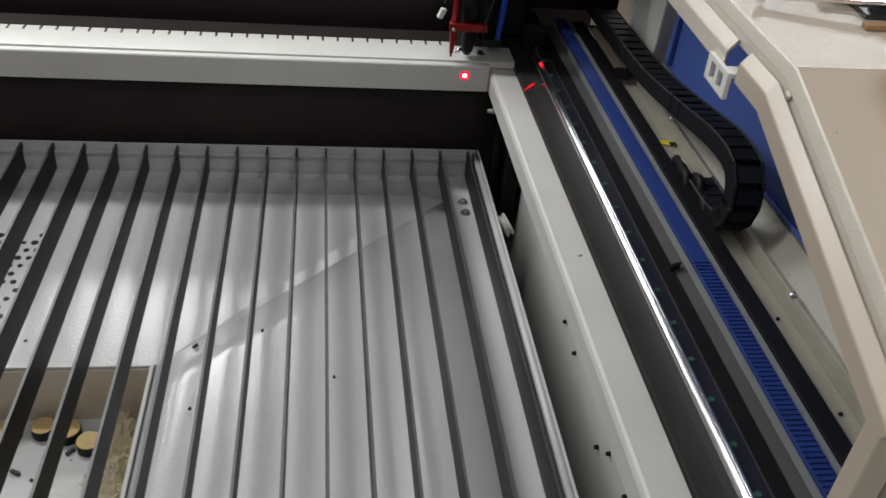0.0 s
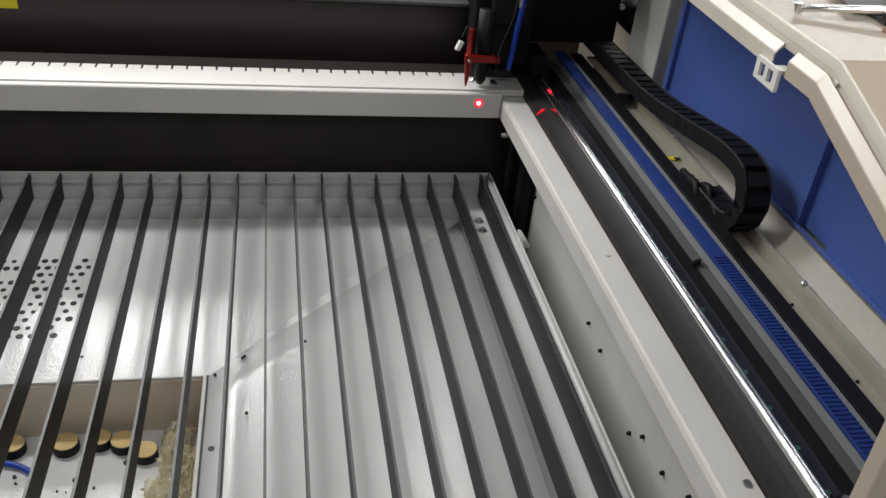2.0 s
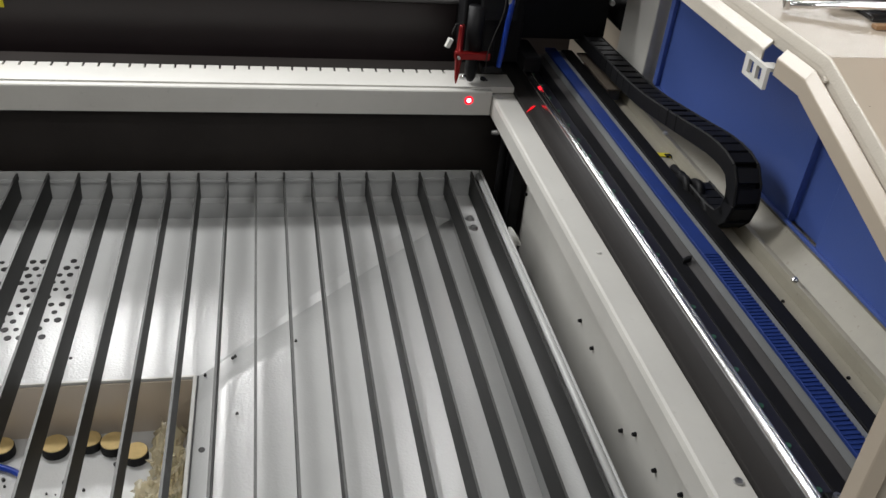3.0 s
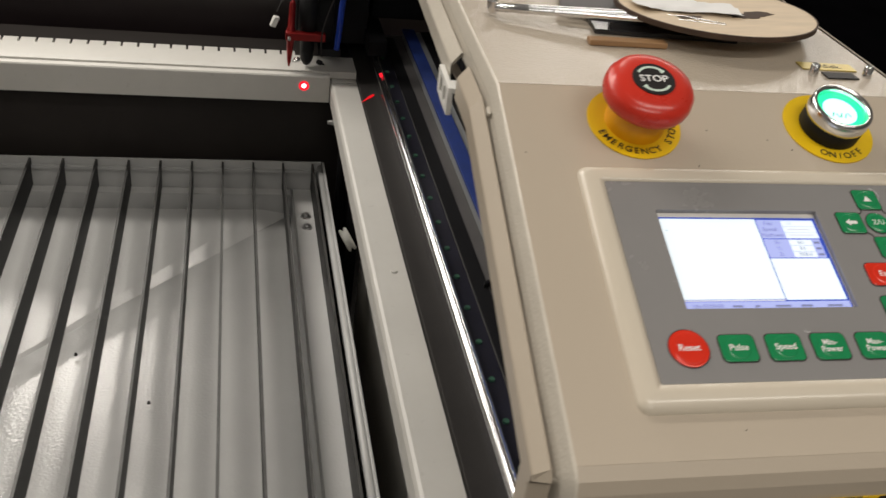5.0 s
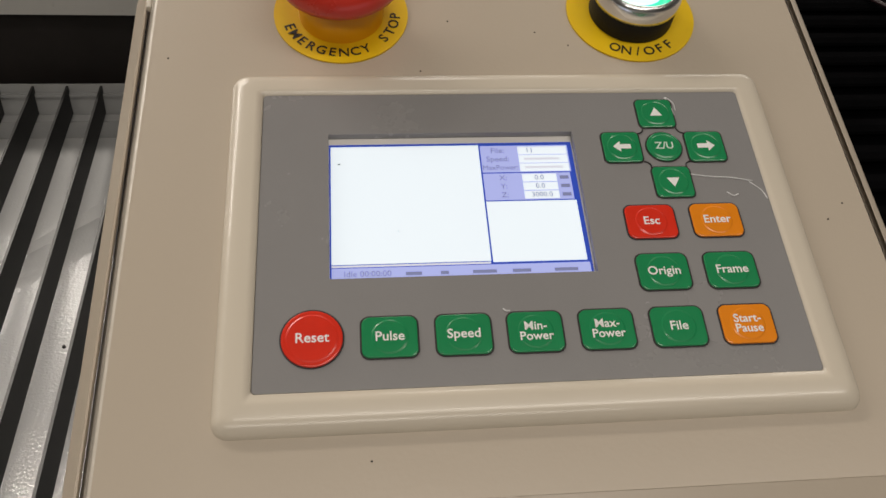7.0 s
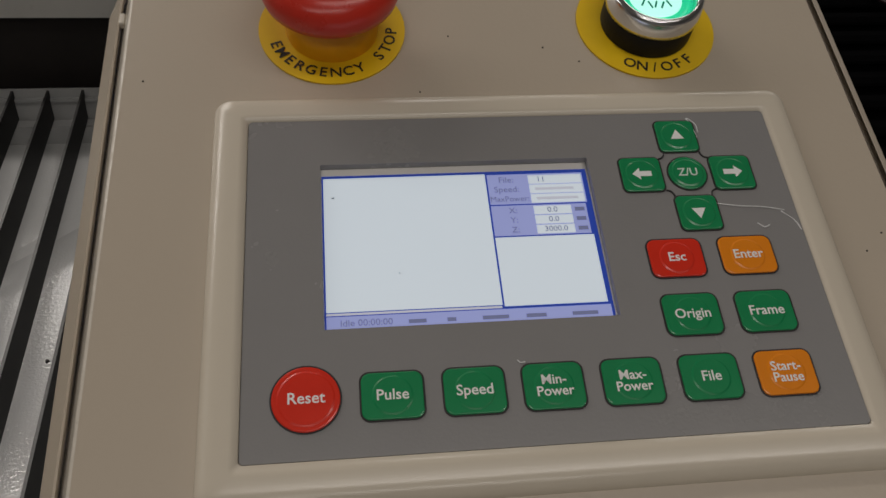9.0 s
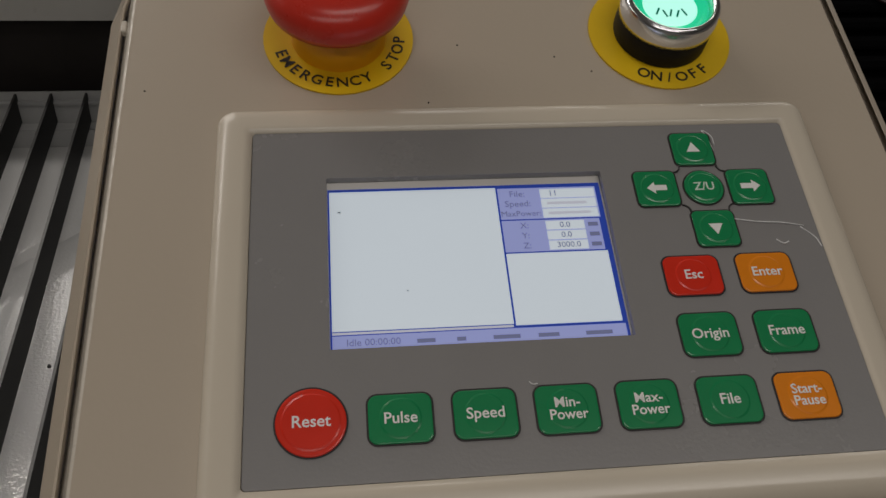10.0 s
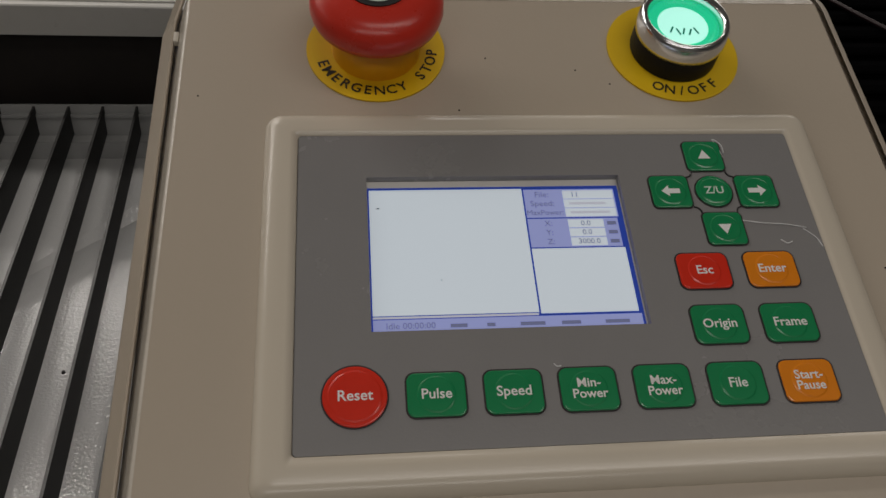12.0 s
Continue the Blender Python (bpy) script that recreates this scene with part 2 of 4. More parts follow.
def text_mesh(body, size, thick=0.00012, spacing=1.0, bold=0.0):
    cu = bpy.data.curves.new("writing", "FONT")
    cu.body, cu.size, cu.align_x, cu.align_y = body, size, "CENTER", "CENTER"
    cu.extrude, cu.space_character, cu.offset, cu.resolution_u = thick, spacing, bold, 3
    cu.space_line = 0.85
    ob = bpy.data.objects.new("writing", cu)
    me = bpy.data.meshes.new_from_object(ob)
    bpy.data.objects.remove(ob)
    bpy.data.curves.remove(cu)
    return me


def arc_text(body, size, radius, middle, step, z, material, parent, bold=0.0):
    """Letters round a ring, each upright outwards from the middle, read from below."""
    for k, ch in enumerate(body):
        if ch == " ":
            continue
        a = middle + (k - (len(body) - 1) / 2) * step
        m = pose(radius * math.cos(radians(a)), radius * math.sin(radians(a)), z, 0, 0, a + 90)
        mesh_part("letter", text_mesh(ch, size, bold=bold), INK, parent, at=m)


# ---------- the workshop ----------
setting("floor", box(-4, 5, -4, 10, -0.2, 0), CONCRETE, "grey concrete workshop floor", "floor")
setting("ceiling", box(-4, 5, -4, 10, 3.2, 3.4), CEIL, "pale painted workshop ceiling", "ceiling")
setting("wall_west", box(-4.2, -4, -4, 10, 0, 3.2), PLASTER, "plain grey plastered wall", "wall")
setting("wall_east", box(5, 5.2, -4, 10, 0, 3.2), PLASTER, "plain grey plastered wall", "wall")
setting("wall_north", box(-4.2, 5.2, 10, 10.2, 0, 3.2), PLASTER, "plain grey plastered wall", "wall")
setting("wall_south", box(-4.2, 5.2, -4.2, -4, 0, 3.2), PLASTER, "plain grey plastered wall", "wall")
LAMPBODY = mat("lamp_housing", (0.7, 0.7, 0.7), 0.4)
for x, y, z, ln, watts, turn, wide in LAMPS:
    lamp = thing("ceiling_light", "wide white panel light hanging under the ceiling" if wide > 0.5 else "long white batten light hanging under the ceiling", "light", pose(x, y, z, 0, 0, turn), group="ceiling lights")
    part("housing", box(-ln / 2, ln / 2, -wide / 2 - 0.01, wide / 2 + 0.01, 0.004, 0.05, 0.004), LAMPBODY, lamp)
    for s in (-1, 1):
        part("rod", box(s * ln * 0.4 - 0.006, s * ln * 0.4 + 0.006, -0.006, 0.006, 0.05, 0.2), LAMPBODY, lamp)
    data = bpy.data.lights.new("tube_light", "AREA")
    data.shape, data.size, data.size_y, data.energy = "RECTANGLE", ln, wide, watts
    data.color = (1.0, 0.985, 0.955)
    new("tube_light", data).matrix_world = pose(x, y, z, 0, 0, turn)

# ---------- the machine's body ----------
body = thing("laser_cutter", "grey-white steel body of a laser cutting machine", "machine", BED)
part("front_wall", box(-1.42, 0.40, -1.34, -1.32, -0.645, 0.10, 0.003), BEIGE, body)
part("rear_wall", box(-1.42, 0.5, 0.75, 0.77, -0.645, 0.40, 0.003), DARKBACK, body, "dark brown rear wall")
part("left_wall", box(-1.44, -1.42, -1.34, 0.77, -0.645, 0.30, 0.003), BEIGE, body)
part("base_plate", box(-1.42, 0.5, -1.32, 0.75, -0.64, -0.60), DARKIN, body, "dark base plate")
part("inner_wall", box(0.083, 0.091, -1.32, -0.10, -0.60, 0.145, 0.001), BEAMW, body, "pale inner side wall with small screws")
for y, z in ((-0.506, -0.033), (-0.575, -0.039), (-0.739, -0.072), (-0.779, -0.039), (-0.856, -0.034), (-0.93, 0.0), (-0.11, 0.0)):
    part("screw", cyl(0.004, 0.003, 0, 0.006, 10, pose(0.083, y, z, 0, -90, 0)), BLACK, body)
# back beam with its comb-cut top edge
part("rear_cross_beam", prism([(-0.004, 0.136), (-0.004, 0.1875), (-0.002, 0.190), (0.012, 0.190), (0.012, 0.136)], "x", -1.42, 0.006), BEAMW, body, "grey-white steel cross beam")
comb = box(-1.42, 0.058, 0.0125, 0.083, 0.18, 0.1935)
x = -1.40
while x < -0.06:
    box(x - 0.0125, x + 0.0125, 0.083, 0.102, 0.18, 0.1935, into=comb)
    x += 0.0296
part("comb_strip", comb, BEAMW, body, "white strip with a notched rear edge")
# dark sheets stand in for the shade behind and below the beam
part("dark_sill", box(-1.42, 0.06, 0.014, 0.20, 0.14, 0.176), DARKIN, body, "dark sill standing in for the shaded gap behind the comb strip")
part("cavity_shade_sheet", box(-1.42, 0.08, 0.03, 0.045, -0.60, 0.136), DARKIN, body, "dark sheet standing in for the shaded cavity below the cross beam")
part("gantry_backing", box(-1.42, 0.13, 0.235, 0.25, 0.10, 0.30, 0.003), DARKBACK, body, "dark brown board behind the gantry")
part("gantry_backing_lip", box(-1.42, 0.13, 0.222, 0.256, 0.302, 0.312, 0.003), MIDGREY, body, "thin grey lip")
# out of view; added to keep lamp light off the rear right corner
part("unseen_shade_hood", box(0.102, 0.36, 0.05, 0.75, 0.455, 0.468, 0.003), DARKIN, body, "unseen dark hood added to shade the rear corner")
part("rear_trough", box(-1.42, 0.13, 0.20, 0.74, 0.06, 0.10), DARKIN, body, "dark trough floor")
# side beam
part("side_beam", prism([(0.008, 0.136), (0.0075, 0.170), (0.010, 0.1765), (0.014, 0.178), (0.058, 0.178), (0.059, 0.136)], "y", -1.32, -0.0055), BEAMW, body, "grey-white steel side beam")
part("beam_end", prism([(0.008, 0.136), (0.0075, 0.170), (0.010, 0.1765), (0.014, 0.178), (0.058, 0.178), (0.059, 0.136)], "y", -0.0035, 0.05), BEAMW, body, "end of the side beam")
part("screw", cyl(0.006, 0.005, 0.178, 0.1805, 14, pose(0.046, -1.06, 0)), DULLSTEEL, body)
part("screw", cyl(0.005, 0.004, 0.178, 0.180, 14, pose(0.04, -0.60, 0)), BEAMW, body)
# corner column and pulley beneath the beam
part("lift_screw", cyl(0.009, 0.009, -0.60, 0.135, 16, pose(0.035, -0.05, 0)), BLACK, body, "black lifting screw")
part("corner_post", box(0.05, 0.074, -0.098, -0.02, -0.6, 0.135, 0.002), BLACKP, body, "black corner post")
part("pulley", lathe([(0, 0), (0.022, 0), (0.024, 0.004), (0.018, 0.008), (0.024, 0.012), (0.022, 0.016), (0, 0.016)], 24, pose(0.030, -0.195, -0.06, 0, 62, 10)), WHITEP, body, "white plastic pulley", True)
part("grease_nipple", cyl(0.006, 0.004, 0, 0.014, 12, pose(0.014, -0.06, 0.122, 0, -90, 0)), DULLSTEEL, body)

# ---------- the cutting bed ----------
SL = 0.0588
tray = thing("cutting_bed", "light grey steel tray with dark knife slats across it", "machine bed", BED)
W, E, S, N = -1.33, 0.0, -1.22, 0.0
part("rear_rim", box(W, E, N - 0.003, N + 0.001, -0.13, 0.0, 0.0008), RIMM, tray)
part("rear_lip", box(W, E - 0.004, N - 0.011, N - 0.0035, -0.022, -0.016), RIMM, tray)
part("rear_ledge", box(W, E - 0.06, N - 0.024, N - 0.0035, -0.07, -0.063, 0.001), TRAYW, tray)
part("rear_ledge_drop", box(W, E - 0.06, N - 0.027, N - 0.0245, -0.131, -0.064), RIMM, tray)
part("right_rim", box(E + 0.0015, E + 0.0055, S, N, -0.13, 0.0, 0.001), RIMM, tray)
part("right_rim_tube", tube([(E - 0.003, y, -0.007) for y in (S, N - 0.012)], 0.0065, 14), RIMM, tray, "rounded grey tube along the rim", True)
part("right_ledge", box(E - 0.056, E - 0.004, S, N - 0.004, -0.07, -0.063, 0.001), TRAYW, tray)
part("right_ledge_drop", box(E - 0.0595, E - 0.0565, S, N - 0.028, -0.146, -0.064), RIMM, tray)
part("left_rim", box(W - 0.006, W - 0.001, S, N, -0.13, 0.0, 0.001), RIMM, tray)
part("front_rim", box(W, E, S - 0.005, S - 0.001, -0.13, 0.0, 0.001), RIMM, tray)
# hopper floor: four panels that fall towards the waste drawer
WX, WY, WS, WW = -0.590, -0.502, -1.05, -1.20
ZO, ZI = -0.099, -0.128


def panel4(a, b, c, d, t=0.002):
    bm = bmesh.new()
    top = [bm.verts.new(p) for p in (a, b, c, d)]
    low = [bm.verts.new((p[0], p[1], p[2] - t)) for p in (a, b, c, d)]
    bm.faces.new(top)
    bm.faces.new(low[::-1])
    for k in range(4):
        j = (k + 1) % 4
        bm.faces.new((top[k], low[k], low[j], top[j]))
    bmesh.ops.recalc_face_normals(bm, faces=bm.faces)
    return bm


def warped(a, b, c, d, n=10, t=0.002):
    """A thin sheet between four corners that are not in one plane."""
    bm = bmesh.new()
    a, b, c, d = (Vector(p) for p in (a, b, c, d))
    layers = []
    for low in (0.0, t):
        layers.append([[bm.verts.new(a.lerp(d, i / n).lerp(b.lerp(c, i / n), j / n) - Vector((0, 0, low))) for j in range(n + 1)] for i in range(n + 1)])
    for g in layers:
        for i in range(n):
            for j in range(n):
                bm.faces.new((g[i][j], g[i + 1][j], g[i + 1][j + 1], g[i][j + 1]))
    rims = [[g[0] + [q[n] for q in g[1:]] + g[n][-2::-1] + [q[0] for q in g[-2:0:-1]] for g in layers]][0]
    m = len(rims[0])
    for k in range(m):
        bm.faces.new((rims[0][k], rims[0][(k + 1) % m], rims[1][(k + 1) % m], rims[1][k]))
    bmesh.ops.recalc_face_normals(bm, faces=bm.faces)
    return bm


XO = WX - WY + (N - 0.028)
part("rear_floor_panel", panel4((W, N - 0.028, ZO), (XO, N - 0.028, ZO), (WX, WY, ZI), (W, WY, ZI)), TRAYW, tray, "glossy light grey sloped sheet")
part("right_floor_panel", warped((E - 0.060, N - 0.028, ZO - 0.012), (E - 0.060, S, ZI - 0.012), (WX, S, ZI + 0.0003), (WX, WY, ZI + 0.0003)), TRAYW, tray, "light grey twisted sheet", True)
part("corner_floor_panel", panel4((XO, N - 0.028, ZO), (E - 0.060, N - 0.028, ZO - 0.0118), (WX + 0.002, WY + 0.002, ZI + 0.0002), (WX, WY, ZI + 0.0002)), TRAYW, tray)
part("front_floor_panel", panel4((W, WS, ZI), (WX - 0.002, WS, ZI), (WX - 0.002, S, ZI), (W, S, ZI)), TRAYW, tray)
# slats
slat = bmesh.new()
prism([(S + 0.004, -0.055), (N - 0.012, -0.055), (N - 0.012, -0.024), (N - 0.0038, -0.022), (N - 0.0038, -0.002), (S + 0.004, -0.002)], "x", -0.0019, 0.0019, into=slat)
slat_me = bpy.data.meshes.new("slat")
slat.to_mesh(slat_me)
slat.free()
slat_me.materials.append(SLATM)
slat_me.materials.append(SLATTOP)
for p in slat_me.polygons:
    if p.normal.z > 0.9 and p.center.z > -0.01:
        p.material_index = 1
for k in range(22):
    ob = new("slat", slat_me)
    ob.parent = tray
    ob.matrix_basis = pose(-0.018 - SL * k, 0, 0, 0, random.uniform(-1.2, 1.2), random.uniform(-0.08, 0.08))
for y in (-0.11, -0.148):
    part("bolt", lathe([(0, 0.006), (0.004, 0.006), (0.006, 0.004), (0.0065, 0), (0.010, 0), (0.010, -0.0015), (0, -0.0015)], 14, pose(-0.036, y + 0.004, -0.061)), DULLSTEEL, tray)
# waste drawer set in the floor
drawer = thing("waste_drawer", "open grey steel waste drawer below the bed", "drawer", BED)
ZW = -0.242
part("rear_side", box(WW, WX, WY - 0.004, WY - 0.001, ZW, ZI - 0.001), BEIGE, drawer)
part("right_side", box(WX - 0.004, WX - 0.001, WS, WY - 0.0045, ZW, ZI - 0.001), BEIGE, drawer)
part("left_side", box(WW, WW + 0.003, WS, WY - 0.0045, ZW, ZI - 0.001), BEIGE, drawer)
part("front_side", box(WW + 0.0035, WX - 0.0045, WS + 0.001, WS + 0.004, ZW, ZI - 0.001), BEIGE, drawer)
part("bottom", box(WW, WX, WS, WY, ZW - 0.004, ZW - 0.0005), TRAYW, drawer, "pale painted drawer bottom")
part("dark_seam", box(WX + 0.0022, WX + 0.0042, WS, WY + 0.003, ZI - 0.001, ZI + 0.0032), INK, drawer, "dark seam beside the drawer")
part("edge_strip", box(WX - 0.0045, WX + 0.0018, WS, WY, ZI + 0.0012, ZI + 0.0045, 0.0008), BEAMW, drawer)
part("edge_strip", box(WW, WX, WY - 0.001, WY + 0.004, ZI + 0.0012, ZI + 0.0045, 0.0008), BEAMW, drawer)
# perforated field of the rear panel


def floor_z(y):
    return ZI + (y - WY) / ((N - 0.028) - WY) * (ZO - ZI)


perf = bmesh.new()
for i in range(13):
    for j in range(11):
        px = -1.06 + 0.0185 * i + (0.00925 if j % 2 else 0)
        py = -0.168 - 0.0215 * j
        if px > -0.832 + 0.004 * (j % 3) - 0.006 * max(0, j - 6) or (random.random() < 0.06):
            continue
        r = 0.0056 * random.uniform(0.75, 1.2)
        cyl(r, r, floor_z(py) - 0.001, floor_z(py) + 0.0008, 12, pose(px, py, 0), into=perf)
part("perforation", perf, INK, tray, "field of round drain holes", kind="stuff")
part("hole", cyl(0.0052, 0.0052, 0, 0.0012, 14, pose(-0.572, -0.668, ZI + 0.0006)), INK, tray)
part("hole", cyl(0.003, 0.003, 0, 0.001, 12, pose(-0.80, -0.44, floor_z(-0.44))), INK, tray)

# ---------- guide rail, belt and channel at the machine's side ----------
rail = thing("guide_rail", "bright polished steel linear guide rail on a dark base", "rail", BED)
part("rail_bed", box(0.0595, 0.1355, -1.32, 0.20, 0.150, 0.186, 0.001), DARKGREY, rail, "dark grey mounting strip")
part("rail_base", box(0.1025, 0.1345, -1.115, 0.20, 0.1865, 0.195, 0.001), PURPLE, rail, "dark tinted rail base")
RX, RZ, RR = 0.0985, 0.2065, 0.0082
crown = [(RX + RR * math.sin(radians(a)), RZ + RR * math.cos(radians(a))) for a in range(-95, -11, 7)]
crown += [(RX - 0.0012, RZ + 0.0068), (RX + 0.0012, RZ + 0.0068)] + [(RX + RR * math.sin(radians(a)), RZ + RR * math.cos(radians(a))) for a in range(12, 96, 7)]
part("rail", prism([(RX - RR, 0.1865), *crown, (RX + RR, 0.1958), (RX + 0.0035, 0.1958), (RX + 0.0035, 0.1865)], "y", -1.118, 0.20), STEEL, rail, "polished steel rail")
part("end_stop", box(0.1135, 0.1315, -1.128, -1.106, 0.1955, 0.208, 0.002), BLACKP, rail)
part("bolt", lathe([(0, 0.003), (0.002, 0.003), (0.002, 0.005), (0.005, 0.005), (0.005, 0)], 14, pose(0.1225, -1.117, 0.2082)), DULLSTEEL, rail)
GREENM = mat("green_tinted_screw", (0.10, 0.26, 0.17), 0.3, metal=0.6, vary=0.2, scale=80)
for k in range(20):
    part("screw", cyl(0.0042, 0.0036, 0.1952, 0.1976, 12, pose(0.119, 0.15 - 0.0655 * k, 0)), GREENM, rail, "greenish screw head")
belt = thing("drive_belt", "blue toothed rubber drive belt between dark strips", "belt", BED)
part("belt_shelf", box(0.136, 0.2475, -1.32, 0.22, 0.173, 0.192, 0.001), MIDGREY, belt, "grey steel shelf")
part("belt_band", box(0.1765, 0.202, -1.20, 0.20, 0.210, 0.2155, 0.0008), BELTB, belt, "blue rubber band")
teeth = bmesh.new()
yy = -1.20
while yy < -0.66:
    box(0.1775, 0.201, yy, yy + 0.0032, 0.2154, 0.2168, into=teeth)
    yy += 0.0074
part("toothing", teeth, BELTB, belt, "fine blue teeth", kind="stuff")
part("belt_ledge", box(0.1785, 0.2165, -1.22, 0.20, 0.1925, 0.2095, 0.001), PALEGREY, belt, "pale grey ledge under the belt")
part("black_strip", box(0.2170, 0.2435, -1.25, 0.20, 0.1925, 0.212, 0.0015), BLACK, belt, "black strip")
part("dark_strip", box(0.1365, 0.1590, -1.25, 0.20, 0.1925, 0.1945, 0.0008), BLACK, belt, "thin black strip")
part("lever", prism([(-0.012, 0), (0.006, 0.001), (0.013, 0.006), (0.004, 0.008), (-0.008, 0.006)], "z", 0, 0.008, bev=0.001), BLACK, belt, "small black lever", at=pose(0.163, -0.655, 0.1925, 0, 0, 20))

# beige block coloured brown, with the dark rear corner's shade put in
BLOCKBROWN = mat("shaded_brown", (0.13, 0.105, 0.08), 0.6, vary=0.2, scale=20)
channel = thing("side_channel", "beige sheet steel channel beside the drive belt", "machine part", BED)
part("channel_floor", box(0.248, 0.2865, -1.32, 0.22, 0.183, 0.190, 0.001), CHANNELM, channel)
part("bead", prism([(0.287, 0.183), (0.287, 0.206), (0.2885, 0.213), (0.292, 0.214), (0.2945, 0.210), (0.2945, 0.183)], "y", -1.32, 0.22), CHANNELM, channel, "raised pale bead")
part("sloped_wall", prism([(0.295, 0.183), (0.295, 0.203), (0.305, 0.207), (0.330, 0.236), (0.347, 0.238), (0.347, 0.183)], "y", -1.32, -0.06), CHANNELM, channel, "pale sloped wall")
for y in (-0.735, -0.46, -0.25):
    part("screw", lathe([(0, 0.005), (0.003, 0.005), (0.0055, 0.002), (0.0055, 0)], 12, pose(0.2905, y, 0.2135)), DULLSTEEL, channel)
for x, y in ((0.268, -0.755), (0.272, -0.50), (0.270, -0.92)):
    part("screw", cyl(0.0028, 0.0024, 0.19, 0.1925, 10, pose(x, y, 0)), BLACK, channel)
part("yellow_tape", prism([(-0.018, -0.006), (0.014, -0.009), (0.016, 0.007), (-0.013, 0.008)], "z", 0, 0.0012), YTAPE, channel, "scrap of yellow tape", at=pose(0.272, -0.295, 0.1908, 0, -4, -14))
part("black_tag", box(-0.006, 0.006, -0.006, 0.006, 0, 0.003, 0.001), BLACK, channel, "", at=pose(0.281, -0.300, 0.1908))
part("rear_block", box(0.238, 0.288, -0.06, 0.15, 0.2195, 0.224, 0.001), BLOCKBROWN, channel, "beige block turned brown by shade put into its colour")
part("block_foot", box(0.252, 0.276, -0.04, 0.13, 0.1905, 0.219), MIDGREY, channel)

blue = thing("blue_side_panel", "blue painted sheet steel inner side panel", "machine part", BED)
part("sheet", box(0.3365, 0.340, -0.615, -0.075, 0.2395, 0.60, 0.001), BLUEP, blue)
part("sheet", box(0.3365, 0.340, -1.25, -0.695, 0.2395, 0.52, 0.001), BLUEP, blue)
part("recess", box(0.349, 0.352, -0.705, -0.605, 0.2395, 0.56, 0.001), BLUEP, blue, "recessed blue strip")
part("recess_side", box(0.3405, 0.349, -0.6148, -0.6108, 0.2395, 0.56), BLUEP, blue)
part("recess_side", box(0.3405, 0.349, -0.6995, -0.6955, 0.2395, 0.52), BLUEP, blue)
part("bottom_flange", box(0.3305, 0.336, -1.25, -0.075, 0.2396, 0.245, 0.001), BLUEP, blue)
part("end_flange", box(0.327, 0.336, -0.091, -0.075, 0.2455, 0.60, 0.001), BLUEP, blue)
part("post", box(0.31, 0.37, -0.055, 0.10, 0.2245, 0.60, 0.003), BEAMW, blue, "pale steel post")

# cable chain
chain = thing("cable_chain", "black plastic cable chain bent over in a loop", "cable chain", BED)
path = [(0.20, 0.250), (0.02, 0.254), (-0.18, 0.262), (-0.34, 0.284), (-0.46, 0.304), (-0.51, 0.309)]
for k in range(1, 9):
    a = radians(90 + 180 * k / 9)
    path.append((-0.535 + 0.052 * math.cos(a), 0.2585 + 0.052 * math.sin(a)))
path += [(-0.51, 0.2065), (-0.47, 0.2065), (-0.43, 0.2065)]
line = smooth_line([(0.0, y, z) for y, z in path], 12)
dist, spots = 0.0, [line[0]]
for a, b in zip(line, line[1:]):
    dist += (b - a).length
    if dist >= 0.026:
        spots.append(b)
        dist = 0.0
link = bmesh.new()
box(-0.023, -0.018, -0.0175, 0.0175, -0.0155, 0.0155, 0.002, 1, into=link)
box(0.018, 0.023, -0.0175, 0.0175, -0.0155, 0.0155, 0.002, 1, into=link)
box(-0.0175, 0.0175, -0.0115, 0.0115, 0.0105, 0.0145, into=link)
box(-0.0175, 0.0175, -0.0115, 0.0115, -0.0145, -0.0105, into=link)
box(-0.0165, 0.0165, -0.0140, 0.0140, -0.006, 0.006, into=link)
link_me = bpy.data.meshes.new("link")
link.to_mesh(link_me)
link.free()
link_me.materials.append(BLACKP)
for a, b in zip(spots, spots[1:]):
    d = (b - a).normalized()
    ob = new("link", link_me)
    ob.parent = chain
    ob.matrix_basis = Matrix.Translation(Vector((0.2665, 0, 0)) + (a + b) / 2) @ pose(0, 0, 0, math.degrees(math.atan2(d.z, d.y)), 0, 0)
part("end_bracket", box(0.257, 0.277, -0.46, -0.40, 0.1906, 0.1930, 0.001), BLACK, chain)
for y, z, x in ((-0.52, 0.212, 0.0), (-0.48, 0.222, 0.006), (-0.45, 0.216, -0.004), (-0.42, 0.209, 0.003)):
    part("cable_loop", tube(smooth_line([(0.247 + x, y - 0.02, 0.200), (0.249 + x, y, z + 0.004), (0.254 + x, y + 0.03, z - 0.004), (0.262 + x, y + 0.06, 0.198)], 5), 0.0075, 10), BLACKP, chain, "", True)

# ---------- gantry, laser head ----------
gantry = thing("gantry", "black gantry carriage at the rear of the bed", "machine part", BED)
part("cross_rail", box(-1.40, 0.25, 0.265, 0.335, 0.30, 0.37, 0.004), BLACK, gantry, "black gantry rail")
part("carriage_plate", box(-0.035, 0.085, 0.10, 0.258, 0.215, 0.40, 0.004), BLACK, gantry)
part("end_plate", box(0.10, 0.30, 0.16, 0.33, 0.250, 0.42, 0.004), BLACK, gantry)
part("motor", cyl(0.035, 0.035, 0, 0.09, 24, pose(0.36, 0.24, 0.30, 90, 0, 0)), BLACKP, gantry, "", True)
part("slider", box(0.080, 0.118, 0.04, 0.155, 0.2165, 0.25, 0.003), BLACK, gantry)
part("knob", cyl(0.006, 0.006, 0, 0.01, 12, pose(0.30, 0.158, 0.34, 90, 0, 0)), DULLSTEEL, gantry)
